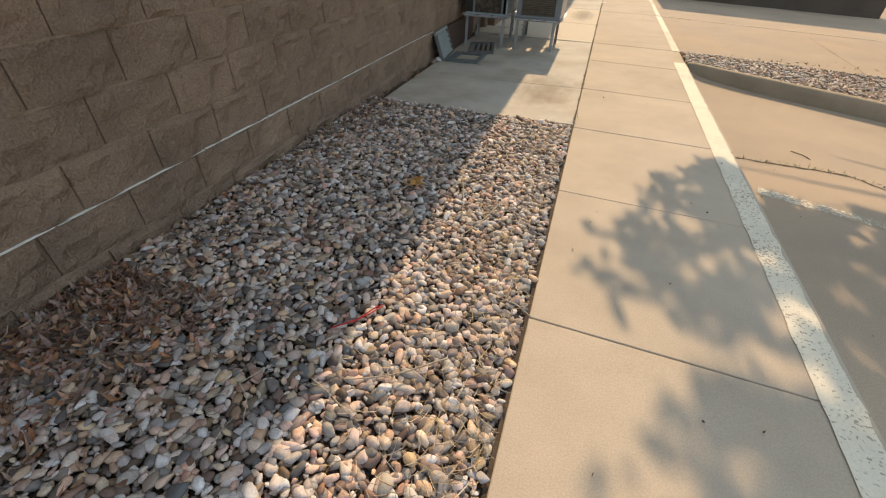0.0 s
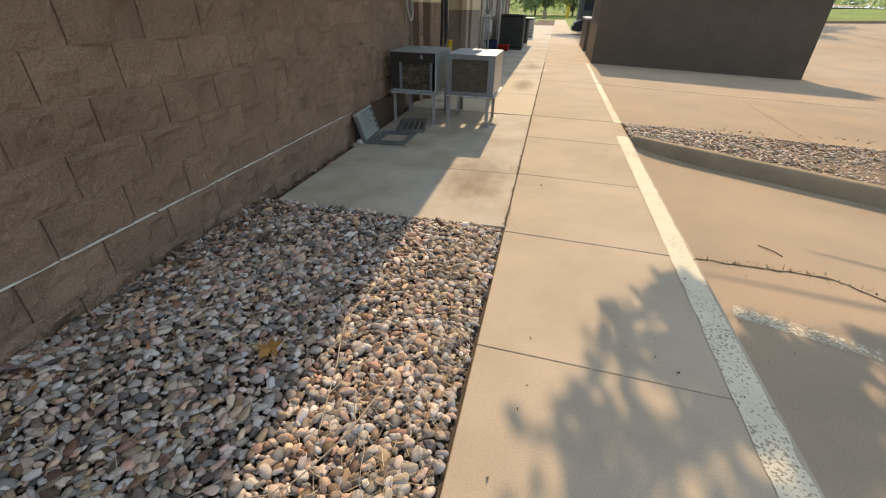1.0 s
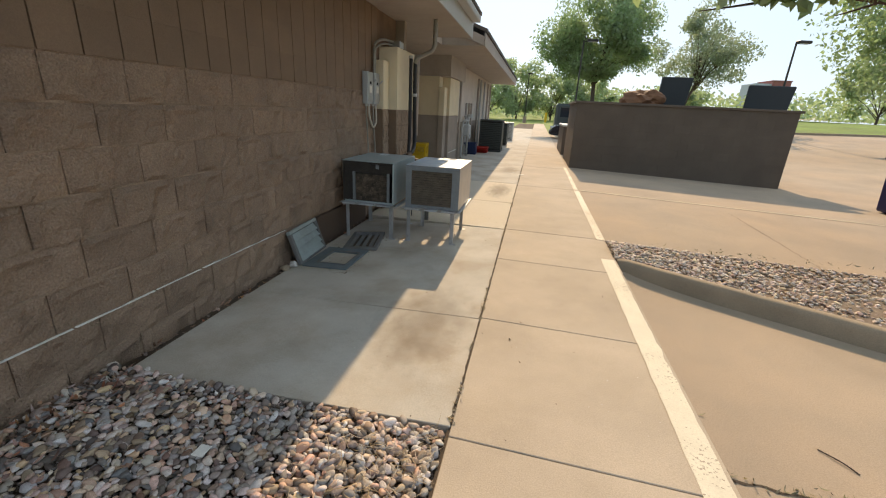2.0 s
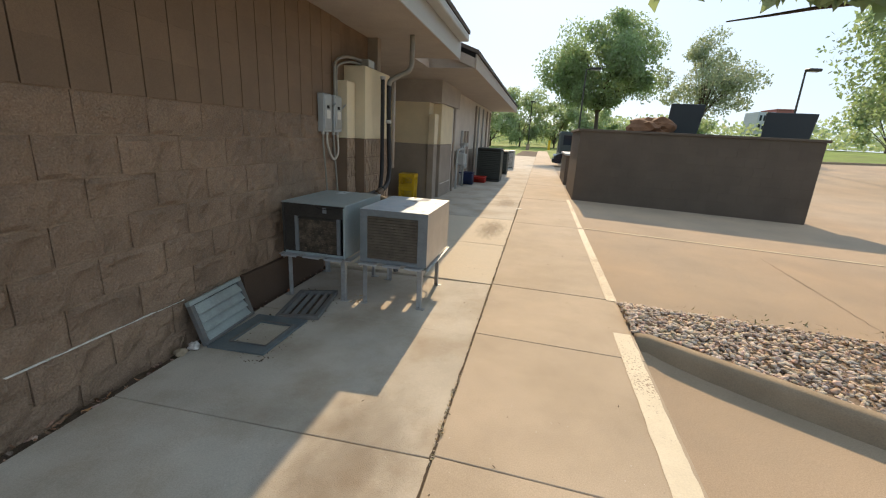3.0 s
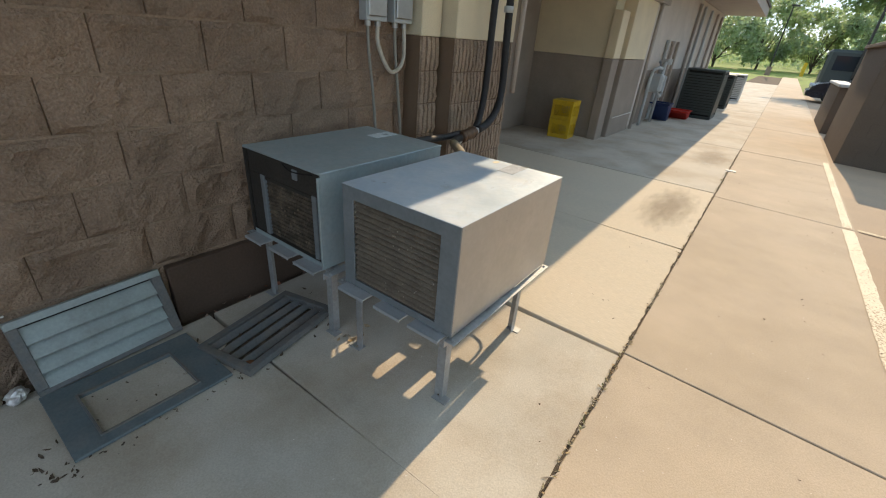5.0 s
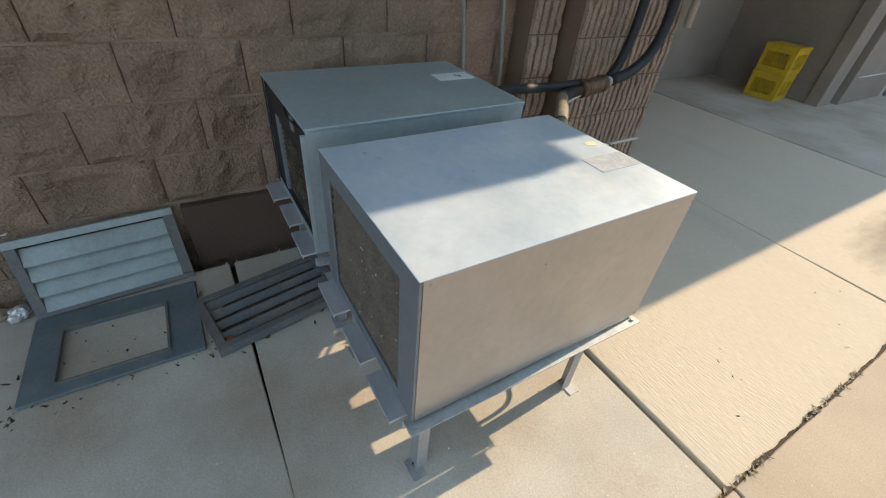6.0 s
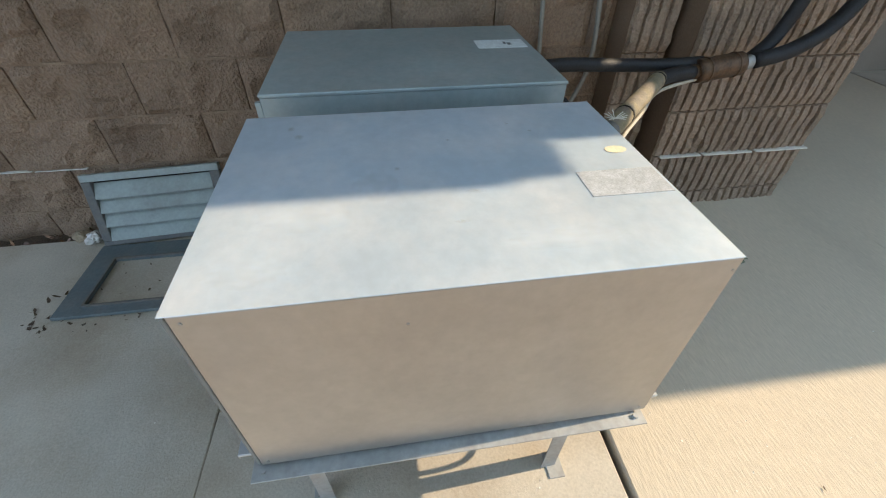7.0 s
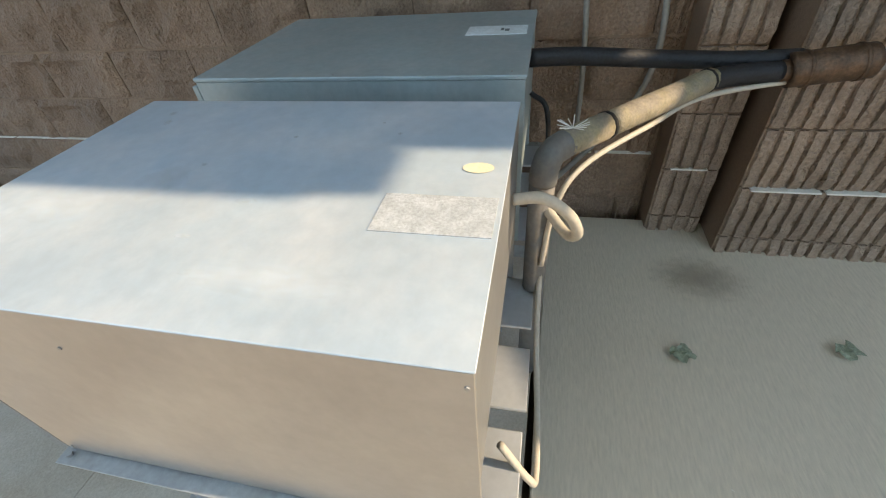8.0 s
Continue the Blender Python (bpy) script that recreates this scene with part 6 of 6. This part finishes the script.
M_CONDGREEN = mat("dark_green_grey_enamel", (0.045, 0.055, 0.052), 0.5, var=0.1, bump=0.05)
condenser(-1.72, -0.95, 16.75, 17.6, 1.06, M_CONDGREEN, "tall dark louvred condenser on the pad")
condenser(-1.70, -0.98, 19.9, 20.7, 0.9, M_CONDGREEN, "dark condenser behind the tall one")
condenser(-1.65, -0.92, 23.2, 24.0, 0.85, M_BOXGREY, "pale grey condenser at the far end of the pad")
rb = thing("plastic_tub", "red shallow plastic tub on the pad", "tub")
part("body", wedge_box(-1.85, -1.35, 16.0, 16.5, 0.0, 0.16), M_RED, rb)
part("rim", ring_frame(-1.88, -1.32, 15.97, 16.53, 0.16, 0.185, -1.83, -1.37, 16.02, 16.48, 0.003), M_RED, rb)
bb = thing("plastic_bin", "dark blue plastic bin beside the gas meter", "bin")
part("body", wedge_box(-2.0, -1.62, 15.2, 15.6, 0.0, 0.34), M_BLUE, bb)
part("rim", ring_frame(-2.0, -1.60, 15.18, 15.62, 0.34, 0.37, -1.95, -1.65, 15.23, 15.57, 0.003), M_BLUE, bb)
gm = thing("gas_meter", "grey gas meter with a cluster of pipes on the wall", "gas meter")
part("meter_body", box(-1.95, -1.72, 14.35, 14.6, 0.62, 0.95, 0.04), M_BOXGREY, gm)
for pts in ([(-1.9, 14.2, 0.0), (-1.9, 14.2, 0.9), (-1.85, 14.3, 1.05), (-1.8, 14.45, 1.05)], [(-1.8, 14.55, 0.95), (-1.8, 14.6, 1.1), (-1.8, 14.75, 1.15), (-1.8, 15.0, 1.15), (-2.0, 15.05, 1.15)], [(-1.78, 14.45, 0.65), (-1.75, 14.6, 0.55), (-1.78, 14.9, 0.6), (-1.8, 15.0, 0.9)], [(-1.85, 14.9, 0.0), (-1.85, 14.9, 1.1)]):
    part("pipe", tube(pts, 0.03, 8), M_BOXGREY, gm, smooth=True)
part("regulator", tube([(-1.80, 14.75, 1.12), (-1.80, 14.75, 1.22)], 0.09, 14), M_BOXGREY, gm)
pipe("downspout", [(-1.90, 13.62, 0.0), (-1.90, 13.62, 2.4)], 0.03, M_SOFFIT, "dark downspout at the corner of the building", "pipe")


# ---- parked car and van ----
def car(x, y, lab):
    """A dark saloon, nose towards -x."""
    c = thing("parked_car", lab, "car", at=(x, y, level(x + 2, y)))
    prof = [(0.0, 0.35), (0.05, 0.62), (0.25, 0.76), (1.15, 0.92), (1.95, 1.40), (3.2, 1.43), (4.1, 1.02), (4.55, 0.95), (4.6, 0.4), (4.5, 0.25), (0.15, 0.25)]
    bm = bmesh.new()
    L = []
    for s, k in ((-0.88, 1), (-0.82, 1), (0.82, 1), (0.88, 1)):
        L.append([bm.verts.new((px, s * (0.84 if pz > 1.1 else 1.0), pz if abs(s) < 0.85 else min(pz, 1.36) * 0.985)) for px, pz in prof])
    for a, b in zip(L, L[1:]):
        for k in range(len(prof)):
            j = (k + 1) % len(prof)
            bm.faces.new((a[k], a[j], b[j], b[k]))
    bm.faces.new(L[0][::-1]), bm.faces.new(L[-1])
    bmesh.ops.recalc_face_normals(bm, faces=bm.faces)
    body = part("body", bm, M_CAR, c)
    for s in (-1, 1):
        q = bmesh.new()
        vs = [q.verts.new((px, s * 0.80, pz)) for px, pz in ((1.35, 0.97), (2.0, 1.33), (3.1, 1.36), (3.75, 1.05))]
        q.faces.new(vs)
        r = bmesh.ops.extrude_face_region(q, geom=q.faces[:])
        bmesh.ops.translate(q, vec=(0, s * 0.085, 0), verts=[v for v in r["geom"] if isinstance(v, bmesh.types.BMVert)])
        part("side_window", q, glass, body)
        part("headlight", box(0.02, 0.2, s * 0.62 - 0.15, s * 0.62 + 0.15, 0.58, 0.72, 0.03), M_PALE, body)
        for px in (0.85, 3.65):
            w = part("wheel", tube([(px, s * 0.72, 0.32), (px, s * 0.90, 0.32)], 0.32, 20), M_TYRE, c)
            part("rim", tube([(px, s * 0.89, 0.32), (px, s * 0.915, 0.32)], 0.20, 16), M_STAND, w)
    q = bmesh.new()
    vs = [q.verts.new(p) for p in ((1.18, -0.66, 0.955), (1.18, 0.66, 0.955), (1.93, 0.60, 1.415), (1.93, -0.60, 1.415))]
    q.faces.new(vs)
    r = bmesh.ops.extrude_face_region(q, geom=q.faces[:])
    bmesh.ops.translate(q, vec=(-0.01, 0, 0.016), verts=[v for v in r["geom"] if isinstance(v, bmesh.types.BMVert)])
    part("windscreen", q, glass, body)
    part("bumper", box(-0.06, 0.12, -0.84, 0.84, 0.28, 0.5, 0.04), M_CAR, body)
    return c


car(1.0, 28.4, "dark blue-black parked car with its nose to the sidewalk")
van = thing("parked_van", "dark green boxy van parked beyond the car", "van", at=(1.35, 33, level(2, 33)))
part("body", box(0, 4.5, -0.95, 0.95, 0.35, 2.05, 0.12), M_CONDGREEN, van)
part("windscreen", box(-0.02, 0.0, -0.8, 0.8, 1.15, 1.8, 0.005), glass, van)
part("side_window", box(0.3, 2.6, -0.97, -0.953, 1.2, 1.8, 0.005), glass, van)
for px in (0.9, 3.6):
    part("wheel", tube([(px, -0.98, 0.33), (px, -0.75, 0.33)], 0.33, 18), M_TYRE, van)

# ---- distant building ----
db = thing("distant_building", "distant red-brick building with pale panels", "building", at=(42.0, 96, 4.6))
part("wall", box(0.2, 3.2, 0, 6, 0, 4.4), M_BRICKFAR, db)
part("panel_wall", box(-2.6, 0.19, 0.3, 6, 0, 4.0), M_PALE, db)
part("roof", box(0.1, 3.3, -0.1, 6.1, 4.41, 4.6), M_BRICKFAR, db)
for i in range(4):
    for k in range(2):
        x = -2.3 + i * 0.65 if i < 3 else 1.0
        part("window", box(x, x + (0.38 if i < 3 else 1.3), 0.25 if i < 3 else -0.05, 0.32 if i < 3 else 0.02, 0.8 + 1.6 * k, 1.8 + 1.6 * k), glass, db)
# far lane above the lawn
lane = sheet("far_lane", [22, 26, 30, 36, 44, 60, 90], [47.5, 50, 52.5], M_LOT, 0.12)
tagged(lane, "pale lane crossing the lawn in the distance", "road", kind="structure")
edge = from_arrays("lot_kerb", [(x, 32.0 + dy, level(x, 32) + z) for x in (1.2, 6, 10, 14, 18, 22, 27, 33) for dy, z in ((0, -0.1), (0, 0.12), (0.18, 0.12), (0.18, -0.2))], [(4 * i + k, 4 * i + 4 + k, 4 * i + 5 + k, 4 * i + 1 + k) for i in range(7) for k in range(3)], M_KERB)
tagged(edge, "concrete kerb at the far side of the lot", "kerb", kind="structure")


# ---- damp stains on the paving ----
def stain(x, y, rx, ry, strength, lab):
    """A thin irregular film that darkens the concrete."""
    m = film("damp_film", (0.12, 0.085, 0.055), strength)
    bm = bmesh.new()
    bmesh.ops.create_circle(bm, cap_ends=True, radius=1.0, segments=40)
    ob = link("damp_stain", bm, m)
    ob.matrix_basis = pose(x, y, 0.0022) @ Matrix.Diagonal((rx, ry, 1, 1))
    return tagged(ob, lab, "stain", kind="structure")


stain(-0.36, 9.45, 0.30, 0.95, 0.42, "dark damp stain on the pad beside the sidewalk")
stain(-1.52, 7.41, 0.14, 0.20, 0.30, "dark oily stain at the foot of the pier")
stain(-0.42, 4.3, 0.42, 0.75, 0.32, "faint brown stain on the sunlit pad")
stain(-0.35, 12.3, 0.3, 0.9, 0.3, "faint damp stain further along the pad")
